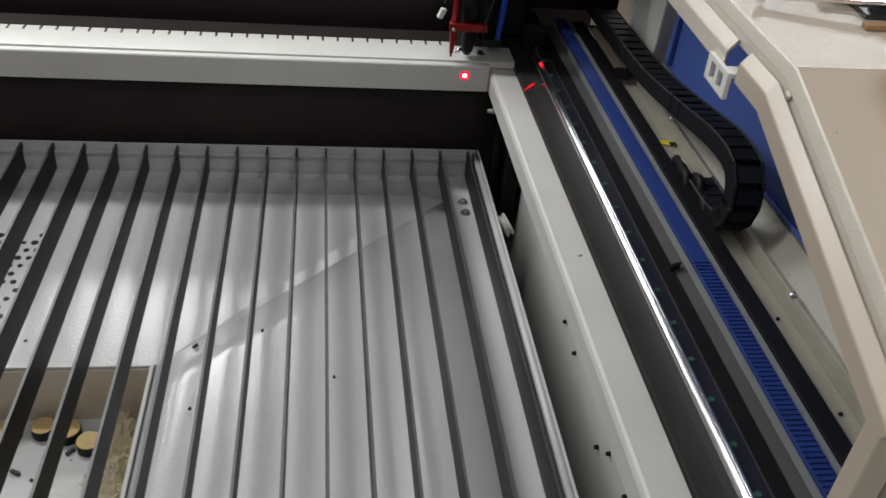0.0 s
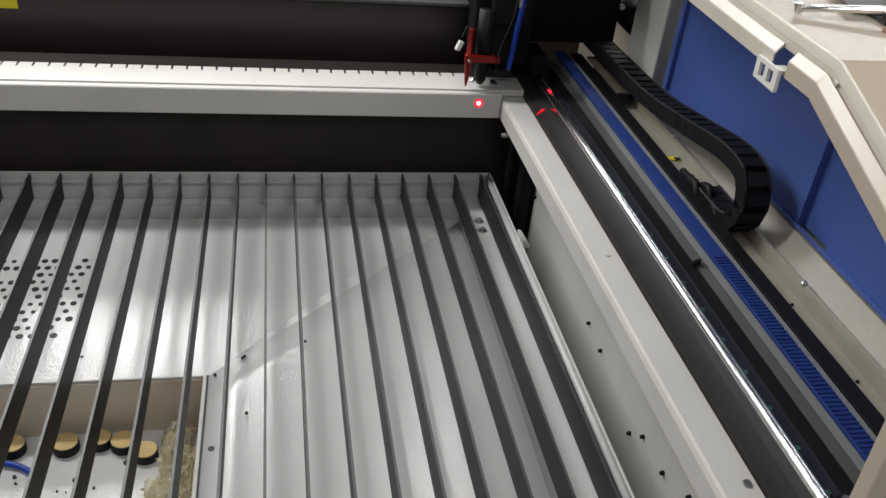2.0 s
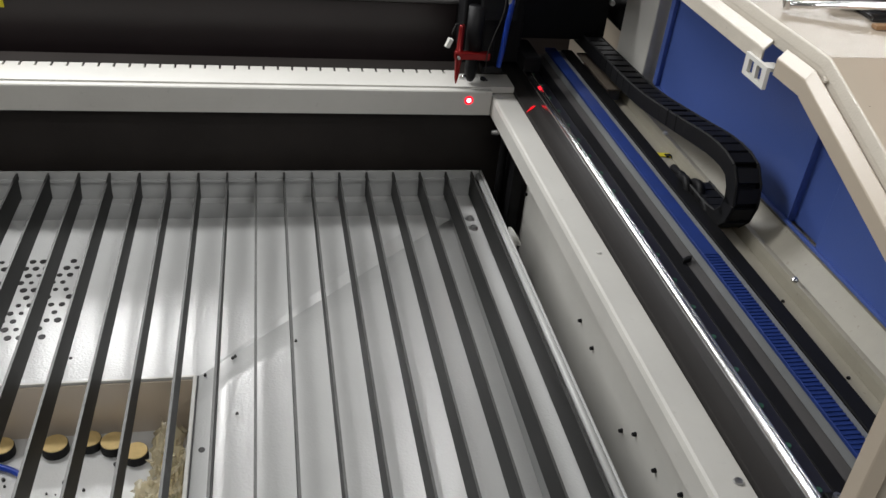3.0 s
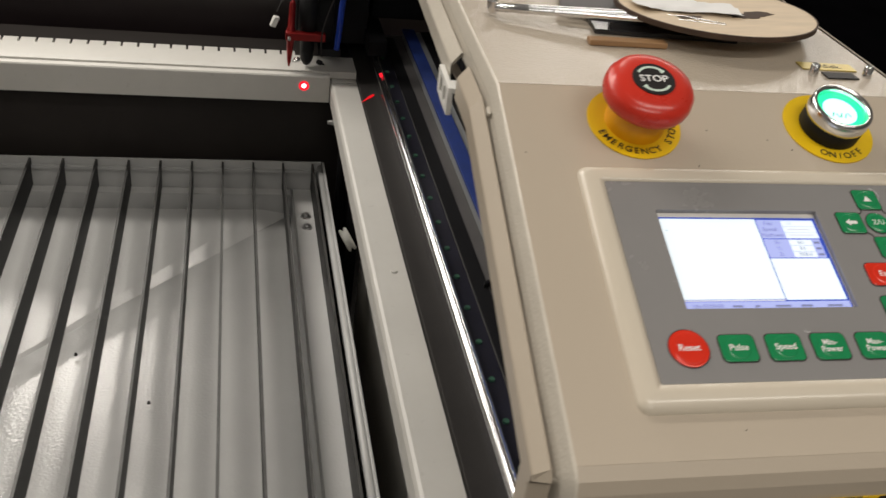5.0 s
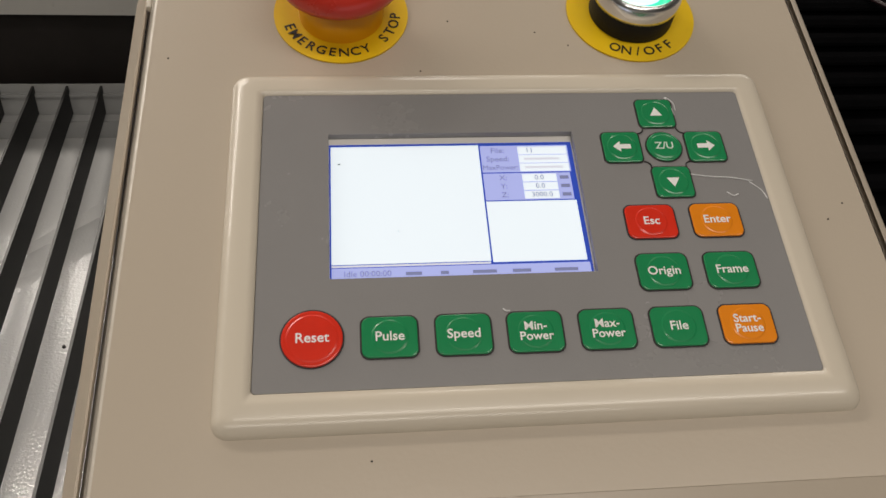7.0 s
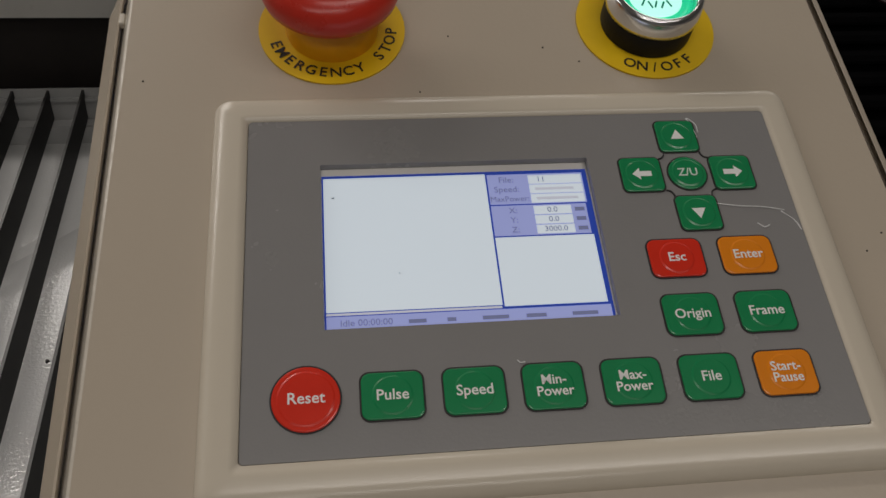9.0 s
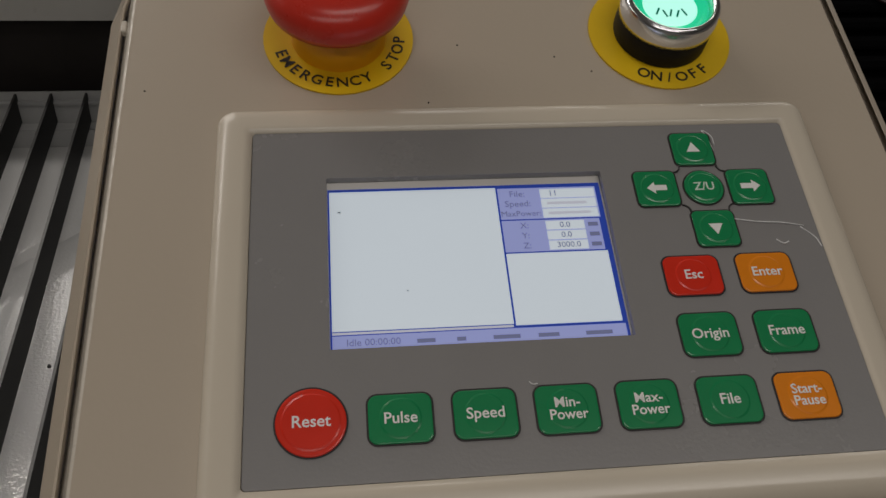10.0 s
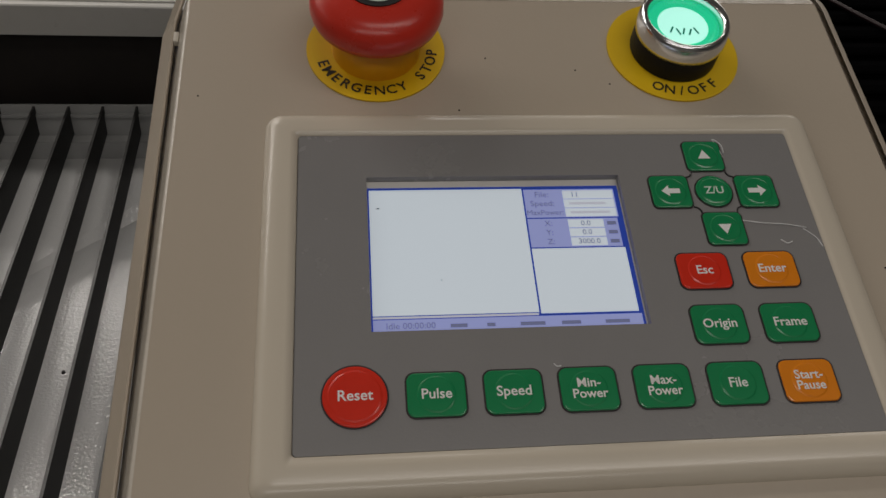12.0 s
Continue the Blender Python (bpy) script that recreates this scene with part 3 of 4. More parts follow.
head = thing("laser_tool", "black laser tool with a red pointer and blue air hose", "laser tool", BED)
part("pointer", lathe([(0, 0), (0.0015, 0.001), (0.004, 0.012), (0.0075, 0.05), (0.0085, 0.052), (0.0085, 0.072), (0.0065, 0.075), (0.0058, 0.118), (0.004, 0.124), (0, 0.126)], 20, pose(-0.072, 0.012, 0.200, -6, 2, 0)), REDAL, head, "red anodised pointer tube", True)
part("clamp", box(-0.080, -0.006, 0.004, 0.020, 0.255, 0.270, 0.002), REDAL, head, "red clamp bar")
part("clamp_screw", cyl(0.003, 0.003, 0, 0.008, 10, pose(-0.074, -0.006, 0.262, -90, 0, 0)), DULLSTEEL, head)
part("nozzle", lathe([(0, 0), (0.006, 0), (0.012, 0.010), (0.0135, 0.03), (0.0135, 0.055), (0.018, 0.058), (0.018, 0.16), (0, 0.16)], 24, pose(-0.038, 0.03, 0.200)), BLACK, head, "black nozzle", True)
part("thumb_screw", lathe([(0, 0), (0.0045, 0), (0.005, 0.004), (0.0045, 0.009), (0.002, 0.0095), (0.002, 0.016), (0, 0.016)], 14, pose(-0.054, 0.012, 0.216, 90, 0, -50)), STEEL, head, "", True)
part("thumb_screw", lathe([(0, 0), (0.0045, 0), (0.005, 0.004), (0.0045, 0.009), (0.002, 0.0095), (0.002, 0.016), (0, 0.016)], 14, pose(-0.018, 0.010, 0.214, 90, 0, 40)), BLACK, head, "", True)
part("head_block", box(-0.060, 0.012, 0.048, 0.098, 0.235, 0.42, 0.004), BLACK, head)
part("mirror_mount", box(-0.03, 0.045, 0.02, 0.047, 0.335, 0.40, 0.003), BLACKP, head)
part("side_clamp", box(-0.018, 0.026, 0.015, 0.047, 0.222, 0.238, 0.003), BLACKP, head)
part("air_hose", tube(smooth_line([(0.016, 0.012, 0.24), (0.018, 0.006, 0.28), (0.020, 0.002, 0.33), (0.026, 0.006, 0.40), (0.03, 0.06, 0.47)], 6), 0.0055, 12), BLUETUBE, head, "blue air hose", True)
part("wire", tube(smooth_line([(-0.012, 0.008, 0.225), (-0.014, 0.0, 0.27), (-0.006, -0.004, 0.31), (0.010, 0.002, 0.36), (0.02, 0.03, 0.42)], 6), 0.0014, 8), DARKGREY, head)
part("wire", tube(smooth_line([(-0.072, 0.006, 0.33), (-0.088, -0.01, 0.335), (-0.098, -0.02, 0.318)], 6), 0.0012, 8), DARKGREY, head)
part("connector", box(-0.005, 0.005, -0.004, 0.004, -0.010, 0.010, 0.001), WHITEP, head, "white plug", at=pose(-0.102, -0.02, 0.300, 12, 18, 20))
part("indicator", lathe([(0, 0.004), (0.002, 0.003), (0.0026, 0), (0, 0)], 12, pose(0.033, -0.002, 0.40, 60, 0, 0)), glow("red_led", (1.0, 0.03, 0.05), 8.0), head, "small red indicator lamp", True)
part("hose_fitting", cyl(0.007, 0.007, 0, 0.02, 14, pose(0.024, 0.003, 0.375, -8, 0, 0)), DULLSTEEL, head)
# spot that the pointer throws on the beam
spot = thing("laser_spot", "bright red pointer light spot on the cross beam", "light spot", BED)
part("core", cyl(0.0045, 0.0045, 0, 0.0008, 20, pose(-0.043, -0.0045, 0.1695, 90, 0, 0)), glow("spot_core", (1.0, 0.45, 0.5), 6.0), spot)
part("halo", lathe([(0.0048, 0), (0.0048, 0.0006), (0.0098, 0.0006), (0.0098, 0)], 24, pose(-0.043, -0.0042, 0.1695, 90, 0, 0)), glow("spot_halo", (1.0, 0.01, 0.03), 1.4), spot)
part("streak", prism([(-0.030, -0.001), (0.0, -0.0030), (0.014, -0.0022), (0.014, 0.0022), (0.0, 0.0030)], "z", 0, 0.0006), glow("spot_streak", (1.0, 0.01, 0.02), 0.7), spot, "", at=pose(0.073, -0.078, 0.1868, 0, 0, 50))
part("glint", box(-0.003, 0.003, -0.008, 0.008, 0, 0.0006), glow("spot_streak_b", (1.0, 0.02, 0.04), 1.2), spot, "", at=pose(0.097, -0.04, 0.2150, 0, -20, 0))

# ---------- the control console ----------
XL, XR, YB, YF = 0.306, 0.608, 0.478, 0.2385
ZT = 1.2295 - 0.0048 / COS + (YB - 0.276) * TAN


def plane_z(y):
    return 1.2295 - 0.0048 / COS + (y - 0.276) * TAN


console = thing("control_console", "beige powder-coated steel control console", "console")
TH = 0.003
part("sloped_plate", prism([(YF + 0.004, plane_z(YF + 0.004)), (YB, ZT), (YB, ZT - TH), (YF + 0.004, plane_z(YF + 0.004) - TH)], "x", XL + 0.006, XR - 0.004), BEIGE, console, "sloped beige plate")
part("rear_plate", box(XL + 0.006, XR - 0.004, YB + 0.0006, 2.30, ZT - TH, ZT), BEIGE_GRAIN, console, "flat beige plate with glossy grained paint")
fr = [(YF + 0.0038, plane_z(YF + 0.004)), (YF - 0.002, plane_z(YF) - 0.003), (YF - 0.0045, plane_z(YF) - 0.010), (YF - 0.005, plane_z(YF) - 0.02), (YF - 0.005, 0.55), (YF - 0.002, 0.55), (YF - 0.002, plane_z(YF) - 0.02), (YF + 0.0038, plane_z(YF + 0.004) - TH)]
part("front_plate", prism(fr, "x", XL + 0.006, XR - 0.004), BEIGE, console, "beige front plate")


def edge_strip(name, offsets, material, path_, label="", smooth=False):
    """A folded sheet edge that follows the console's outline. path_: y, z and the way inwards (dy, dz); offsets: (x, depth) pairs across it."""
    bm = bmesh.new()
    rows = [[bm.verts.new((x, y + d * dy, z + d * dz)) for x, d in offsets] for y, z, dy, dz in path_]
    for a, b in zip(rows, rows[1:]):
        for k in range(len(offsets) - 1):
            bm.faces.new((a[k], a[k + 1], b[k + 1], b[k]))
    bmesh.ops.recalc_face_normals(bm, faces=bm.faces)
    return part(name, bm, material, console, label, smooth)


PZ = plane_z(YF)
SN, CS = math.sin(radians(SLOPE)), COS
top_run = [(2.30, ZT, 0, -1), (0.90, ZT, 0, -1), (YB + 0.003, ZT, 0.02, -1), (YB - 0.003, plane_z(YB - 0.003), 0.2, -1), (0.36, plane_z(0.36), 0.22, -0.97), (YF + 0.004, plane_z(YF + 0.004), 0.4, -0.94)]
front_run = [(YF - 0.002, PZ - 0.003, 0.85, -0.75), (YF - 0.0045, PZ - 0.010, 1.0, -0.3), (YF - 0.005, PZ - 0.02, 1, 0), (YF - 0.005, 1.0, 1, 0), (YF - 0.005, 0.55, 1, 0)]
bevel = [(XL + 0.0064, 0.0), (XL + 0.0054, 0.0002), (XL + 0.0047, 0.0008), (XL + 0.0043, 0.0018), (XL + 0.0012, 0.0085), (XL + 0.0011, 0.0095), (XL + 0.0015, 0.0110), (XL - 0.0024, 0.0160), (XL - 0.0010, 0.0175), (XL + 0.0064, 0.004)]
# folded edge in the paler beige that holds its highlight
edge_strip("left_edge", bevel, BEIGE_EDGE, top_run + front_run, "glossy folded edge of the console, light on it put into a paler beige", True)
lip = [(XL - 0.0020, 0.0150), (XL - 0.0022, 0.0132), (XL - 0.0030, 0.0130), (XL - 0.0092, 0.0208), (XL - 0.0098, 0.0222), (XL - 0.0100, 0.0360), (XL - 0.0086, 0.0360), (XL - 0.0084, 0.0226), (XL - 0.0020, 0.0150)]
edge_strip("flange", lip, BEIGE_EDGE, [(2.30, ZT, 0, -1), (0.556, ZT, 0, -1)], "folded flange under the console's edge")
edge_strip("flange", [(x, d - 0.001) for x, d in lip], BEIGE, [(0.530, ZT, 0, -1), (YB + 0.003, ZT, 0.02, -1), (YB - 0.003, plane_z(YB - 0.003), 0.2, -1), (0.36, plane_z(0.36), 0.22, -0.97), (YF + 0.006, plane_z(YF + 0.006), 0.42, -0.9), (YF - 0.003, PZ - 0.005, 0.85, -0.75)], "folded flange under the console's edge")
edge_strip("front_flange", lip, BEIGE, [(YF - 0.003, PZ - 0.006, 0.85, -0.75), (YF - 0.005, PZ - 0.02, 1, -0.15), (YF - 0.005, PZ - 0.05, 1, 0), (YF - 0.005, 0.55, 1, 0)], "folded flange at the front corner")
right = [(2 * 0.4595 - x, d) for x, d in [(XL + 0.0062, 0.0001), (XL + 0.0035, 0.0006), (XL + 0.0015, 0.003), (XL + 0.001, 0.010), (XL + 0.001, 0.028), (XL + 0.003, 0.028), (XL + 0.0035, 0.004), (XL + 0.0062, 0.003)]]
edge_strip("right_edge", right, BEIGE, top_run + front_run, "rounded edge and side of the console", True)
part("weld_nub", box(-0.0012, 0.0012, -0.003, 0.003, -0.002, 0.0015, 0.0007), BEIGE_EDGE, console, "blob of paint on the fold", at=pose(XL - 0.0006, YB - 0.010, plane_z(YB - 0.010) - 0.0115, 20, 0, 0))
part("outer_side", box(0.654, 0.658, 0.24, 2.30, 0.55, 0.96, 0.001), BEIGE, console, "plain beige outer side")
part("seam", box(XL - 0.0094, XL - 0.0072, YF + 0.0195, YF + 0.0206, PZ - 0.0285, PZ - 0.0225), INK, console, "dark seam at the corner")
latch = thing("latch_clip", "white plastic latch clip with two slots", "clip", pose(XL - 0.0122, 0.5555, 1.2575))
lc = bmesh.new()
for y0, y1 in ((-0.0210, -0.0130), (-0.0030, 0.0030), (0.0130, 0.0210)):
    box(-0.0018, 0.0018, y0, y1, -0.0105, 0.002, into=lc)
box(-0.0018, 0.0018, -0.0210, 0.0210, 0.002, 0.006, into=lc)
box(-0.0018, 0.0018, -0.0210, 0.0210, -0.0145, -0.0105, into=lc)
part("plate", lc, WHITEP, latch, "slotted white plate")
part("tongue", box(0.0018, 0.012, -0.022, -0.006, 0.002, 0.006, 0.001), WHITEP, latch)

# warning sign on the front plate
sign = thing("warning_sign", "yellow warning label with black hazard stripes on its border", "sign", pose(0.344, YF - 0.0054, 1.192, 90, 0, 0))
part("sheet", prism(rounded(0.20, 0.16, 0.002, 2, 0.10, -0.08), "z", 0, 0.0004), YELLOW, sign)
for k in range(11):
    x0 = 0.020 * k
    if k < 10:
        part("stripe", prism([(x0, -0.010), (x0 + 0.010, -0.010), (min(0.2, x0 + 0.016), 0.0), (min(0.2, x0 + 0.006), 0.0)], "z", 0.0004, 0.0007), INK, sign)
    y0 = -0.020 * k - 0.012
    if y0 > -0.145:
        part("stripe", prism([(0, y0 - 0.006), (0.010, y0), (0.010, y0 - 0.010), (0, y0 - 0.016)], "z", 0.0004, 0.0007), INK, sign)
for k, w in enumerate((0.05, 0.12, 0.10, 0.13, 0.08, 0.12, 0.11)):
    part("line", box(0.028 if k else 0.075, (0.028 if k else 0.075) + w, -0.026 - 0.014 * k, -0.021 - 0.014 * k, 0.0004, 0.0006), INK, sign)

# ---------- control panel ----------
panel = thing("membrane_keypad", "grey membrane keypad with a lit display in a raised beige bezel", "control panel", PANEL)
bz = bmesh.new()


def ring_loft(bm, loops):
    vs = [[bm.verts.new(p) for p in lp] for lp in loops]
    n = len(vs[0])
    for a, b in zip(vs, vs[1:]):
        for k in range(n):
            bm.faces.new((a[k], a[(k + 1) % n], b[(k + 1) % n], b[k]))


def rr(u0, u1, v0, v1, r, z, n=6):
    return [(x, y, z) for x, y in rounded(u1 - u0, v1 - v0, r, n, (u0 + u1) / 2, (v0 + v1) / 2)]


BU0, BU1, BV0, BV1 = -0.0135, 0.2135, -0.0140, 0.1425
steps = ((0.0, 0.0), (0.0002, 0.0008), (0.0009, 0.0022), (0.0022, 0.0035), (0.0040, 0.0044), (0.0060, 0.0048), (0.0100, 0.0049))
ring_loft(bz, [rr(BU0 + d, BU1 - d, BV0 + d, BV1 - d, max(0.0015, 0.0065 - 0.6 * d), z) for d, z in steps] + [rr(-0.0003, 0.2009, -0.0003, 0.1294, 0.0016, 0.0049), rr(-0.0003, 0.2009, -0.0003, 0.1294, 0.0016, 0.003)])
bmesh.ops.recalc_face_normals(bz, faces=bz.faces)
part("bezel", bz, BEZEL, panel, "raised beige plastic bezel", True)
ov = bmesh.new()
ring_loft(ov, [rr(0, 0.2006, 0, 0.1291, 0.0015, 0.0035), rr(0, 0.2006, 0, 0.1291, 0.0015, 0.0046), rr(0.026, 0.1255, 0.0428, 0.1086, 0.0004, 0.0046), rr(0.026, 0.1255, 0.0428, 0.1086, 0.0004, 0.0016)])
bmesh.ops.recalc_face_normals(ov, faces=ov.faces)
face = part("overlay", ov, GREYOV, panel, "grey membrane overlay film")
ZS = 0.0018
SCREENW = glow("lcd_white", (0.78, 0.90, 1.0), 1.08)
SCREENB = glow("lcd_blue", (0.03, 0.09, 0.62), 0.6)
SCREENL = glow("lcd_lilac", (0.36, 0.42, 0.80), 1.15)
SCREENT = glow("lcd_text", (0.22, 0.25, 0.45), 0.8)
SCREENG = glow("lcd_pale", (0.62, 0.66, 0.78), 1.1)
lcd = part("screen", box(0.0255, 0.126, 0.0423, 0.1091, 0.0006, 0.0014), mat("lcd_frame", (0.72, 0.70, 0.67), 0.4), panel, "lit colour display")


def lcd_box(name, u0, u1, v0, v1, z, m, label=""):
    return part(name, box(u0, u1, v0, v1, z, z + 0.00012), m, lcd, label)


lcd_box("backlight", 0.0262, 0.1250, 0.0433, 0.1056, 0.00142, SCREENB)
lcd_box("work_area", 0.0268, 0.0864, 0.0502, 0.1044, 0.00158, SCREENW)
lcd_box("list_area", 0.0871, 0.1232, 0.0496, 0.0768, 0.00158, SCREENW)
lcd_box("info_box", 0.0871, 0.1232, 0.0908, 0.1040, 0.00158, SCREENL)
lcd_box("position_box", 0.0871, 0.1225, 0.0774, 0.0902, 0.00158, SCREENL)
lcd_box("status_bar", 0.0268, 0.1240, 0.0435, 0.0486, 0.00158, SCREENL)
lcd_box("status_bar", 0.0268, 0.0862, 0.0490, 0.0498, 0.00158, SCREENG)
for k in range(3):
    v = 0.0994 - 0.0042 * k
    lcd_box("field", 0.1025, 0.1226, v, v + 0.0038, 0.00174, SCREENW)
    if k:
        lcd_box("text", 0.1045, 0.1045 + 0.0135 + 0.001 * k, v + 0.0013, v + 0.0024, 0.00188, SCREENG)
    v = 0.0860 - 0.0041 * k
    lcd_box("field", 0.1028, 0.1167, v, v + 0.0036, 0.00174, SCREENW)
    lcd_box("unit", 0.1180, 0.1216, v + 0.0010, v + 0.0026, 0.00174, SCREENT)
for body_, u, v, s in (("File:", 0.0940, 0.1013, 0.0036), ("Speed:", 0.0938, 0.0971, 0.0036), ("MaxPower:", 0.0945, 0.0929, 0.0032), ("X:", 0.0950, 0.0878, 0.0034), ("Y:", 0.0950, 0.0837, 0.0034), ("Z:", 0.0950, 0.0796, 0.0034),
                       ("11", 0.1072, 0.1013, 0.0034), ("0.0", 0.1096, 0.0878, 0.0032), ("0.0", 0.1096, 0.0837, 0.0032), ("3000.0", 0.1098, 0.0796, 0.0032), ("Idle 00:00:00", 0.0400, 0.0459, 0.0034)):
    mesh_part("text", text_mesh(body_, s, 0.00003), SCREENT, lcd, at=pose(u, v, 0.00190))
for u, w in ((0.054, 0.006), (0.067, 0.003), (0.079, 0.009), (0.094, 0.007), (0.110, 0.009)):
    lcd_box("text", u, u + w, 0.0450, 0.0464, 0.00172, SCREENT)
lcd_box("cursor", 0.0296, 0.0306, 0.0957, 0.0961, 0.00174, INK)
lcd_box("speck", 0.0520, 0.0524, 0.0640, 0.0643, 0.00174, INK)


def key(u, v, w, h, material, text="", size=0.0044, round_=False, r=0.0028, ink=WHITEINK, name="key", arrow=None):
    k = part(name, prism(rounded(w + 0.0011, h + 0.0011, r + 0.0005, 5) if not round_ else [((w / 2 + 0.0005) * math.cos(a * math.pi / 24), (w / 2 + 0.0005) * math.sin(a * math.pi / 24)) for a in range(48)], "z", 0.0046, 0.0049), INK, panel, at=pose(u, v, 0))
    poly = rounded(w, h, r, 5) if not round_ else [(w / 2 * math.cos(a * math.pi / 24), w / 2 * math.sin(a * math.pi / 24)) for a in range(48)]
    bm = bmesh.new()
    loops = [[(x * s, y * s, z) for x, y in poly] for s, z in ((1, 0.0049), (0.985, 0.0053), (0.95, 0.0054), (0.62, 0.0054))]
    ring_loft(bm, loops)
    rim = min(w, h) * 0.43
    n = len(poly)
    cap = bm.faces.new([v_ for v_ in list(bm.verts)[-n:]])
    dome = cyl(rim, rim - 0.0007, 0.00536, 0.00562, 40, into=bm)
    bmesh.ops.recalc_face_normals(bm, faces=bm.faces)
    film = part("film", bm, material, k, "domed key film")
    if text:
        mesh_part("text", text_mesh(text, size, 0.00005, bold=0.00006), ink, k, at=pose(0, 0, 0.0057))
    if arrow is not None:
        part("arrow", prism(arrow, "z", 0.0056, 0.0057), ink, k)
    return k


for i, (t_, m_) in enumerate((("Reset", REDK), ("Pulse", GREENK), ("Speed", GREENK), ("Min-\nPower", GREENK), ("Max-\nPower", GREENK), ("File", GREENK), ("Start-\nPause", ORANGEK))):
    u = (0.0200, 0.0469, 0.0730, 0.0987, 0.1248, 0.1511, 0.1771)[i]
    if i == 0:
        key(u, 0.0193, 0.0214, 0.0214, m_, t_, 0.0052, round_=True, name="reset_key")
    else:
        key(u, 0.0189, 0.0196, 0.0155, m_, t_, 0.0050 if "\n" not in t_ else 0.0046)
key(0.1500, 0.0637, 0.0196, 0.0150, REDK, "Esc", 0.0050)
key(0.1763, 0.0638, 0.0196, 0.0150, ORANGEK, "Enter", 0.0050)
key(0.1504, 0.0416, 0.0196, 0.0152, GREENK, "Origin", 0.0050)
key(0.1767, 0.0415, 0.0196, 0.0152, GREENK, "Frame", 0.0050)
ARROW = [(-0.0038, 0), (-0.0008, 0.0026), (-0.0008, 0.0011), (0.0036, 0.0011), (0.0036, -0.0011), (-0.0008, -0.0011), (-0.0008, -0.0026)]
key(0.1450, 0.0998, 0.0156, 0.0150, GREENK, r=0.002, name="left_key", arrow=ARROW)
key(0.1803, 0.0996, 0.0156, 0.0150, GREENK, r=0.002, name="right_key", arrow=[(-x, y) for x, y in ARROW])
key(0.1625, 0.1172, 0.0154, 0.0146, GREENK, r=0.002, name="up_key", arrow=[(-0.0026, -0.0016), (0.0026, -0.0016), (0, 0.0028)])
key(0.1629, 0.0822, 0.0154, 0.0146, GREENK, r=0.002, name="down_key", arrow=[(-0.0026, 0.0016), (0.0026, 0.0016), (0, -0.0028)])
key(0.1628, 0.0998, 0.0146, 0.0146, GREENK, "Z/U", 0.0048, round_=True, ink=PALEINK, name="round_key")
# black line that ties the four arrow keys together
for sx, sy in ((1, 1), (-1, 1), (-1, -1), (1, -1)):
    pts = [(0.1628 + sx * 0.0072, 0.0997 + sy * 0.0102, 0.0048)]
    pts += [(0.1628 + sx * (0.0072 + 0.0026 * (1 - math.cos(a * math.pi / 12))), 0.0997 + sy * (0.0098 - 0.0026 * math.sin(a * math.pi / 12)), 0.0048) for a in range(0, 7)]
    part("key_outline", tube(pts, 0.00035, 6), INK, panel)

# creases in the clear film over the keys
CREASE = mat("film_crease", (0.72, 0.72, 0.72), 0.25, vary=0.2, scale=80)
for pts in (((0.1685, 0.1262, 0.0047), (0.1700, 0.1215, 0.0048), (0.1708, 0.1165, 0.0047)), ((0.1690, 0.1262, 0.0047), (0.1716, 0.1230, 0.0048), (0.1718, 0.1190, 0.0047)),
            ((0.1700, 0.0862, 0.0047), (0.1790, 0.0846, 0.0048), (0.1880, 0.0838, 0.0048), (0.1960, 0.0822, 0.0047)), ((0.1945, 0.0818, 0.0047), (0.1985, 0.0775, 0.0048), (0.2000, 0.0735, 0.0047)),
            ((0.1840, 0.0770, 0.0047), (0.1862, 0.0752, 0.0048), (0.1885, 0.0760, 0.0047)), ((0.0880, 0.0286, 0.0047), (0.0890, 0.0276, 0.0048), (0.0905, 0.0278, 0.0047))):
    part("film_crease", tube(smooth_line(pts, 5), 0.00022, 6), CREASE, panel, "pale crease in the clear film", True)
specks = bmesh.new()
rng = random.Random(3)
for k in range(26):
    su, sv = rng.uniform(-0.045, 0.235), rng.uniform(-0.03, 0.19)
    if -0.016 < su < 0.217 and -0.017 < sv < 0.142:
        continue
    cyl(0.0004, 0.0003, 0.0, 0.0003, 7, pose(su, sv, 0), into=specks)
sp_ = part("dust_specks", specks, DARKGREY, None)
sp_.matrix_world = PANEL
tagged(sp_, "tiny dark dust specks on the beige console", "dust", kind="stuff")

# ---------- emergency stop ----------
estop = thing("emergency_stop", "red mushroom emergency stop button on a yellow ring", "emergency button", PANEL @ pose(0.0320, 0.1803, 0))
part("label_ring", cyl(0.0298, 0.0298, 0.0002, 0.0010, 64), YELLOW, estop, "yellow label disc")
part("column", lathe([(0.0188, 0.001), (0.0188, 0.016), (0.0178, 0.018), (0.0170, 0.0245), (0, 0.0245)], 48), ORANGEP, estop, "amber plastic column", True)
cap = part("mushroom", lathe([(0.0155, 0.0215), (0.024, 0.0205), (0.0266, 0.0222), (0.0274, 0.0255), (0.0270, 0.0300), (0.0250, 0.0335), (0.0200, 0.0357), (0.0145, 0.0364), (0, 0.0364)], 64), REDPL, estop, "glossy red mushroom cap", True)
part("disc", cyl(0.0130, 0.0130, 0.0364, 0.0370, 48), INK, cap, "black disc")
mesh_part("text", text_mesh("STOP", 0.0074, 0.00005, bold=0.00012), WHITEINK, cap, at=pose(0, 0, 0.0372))
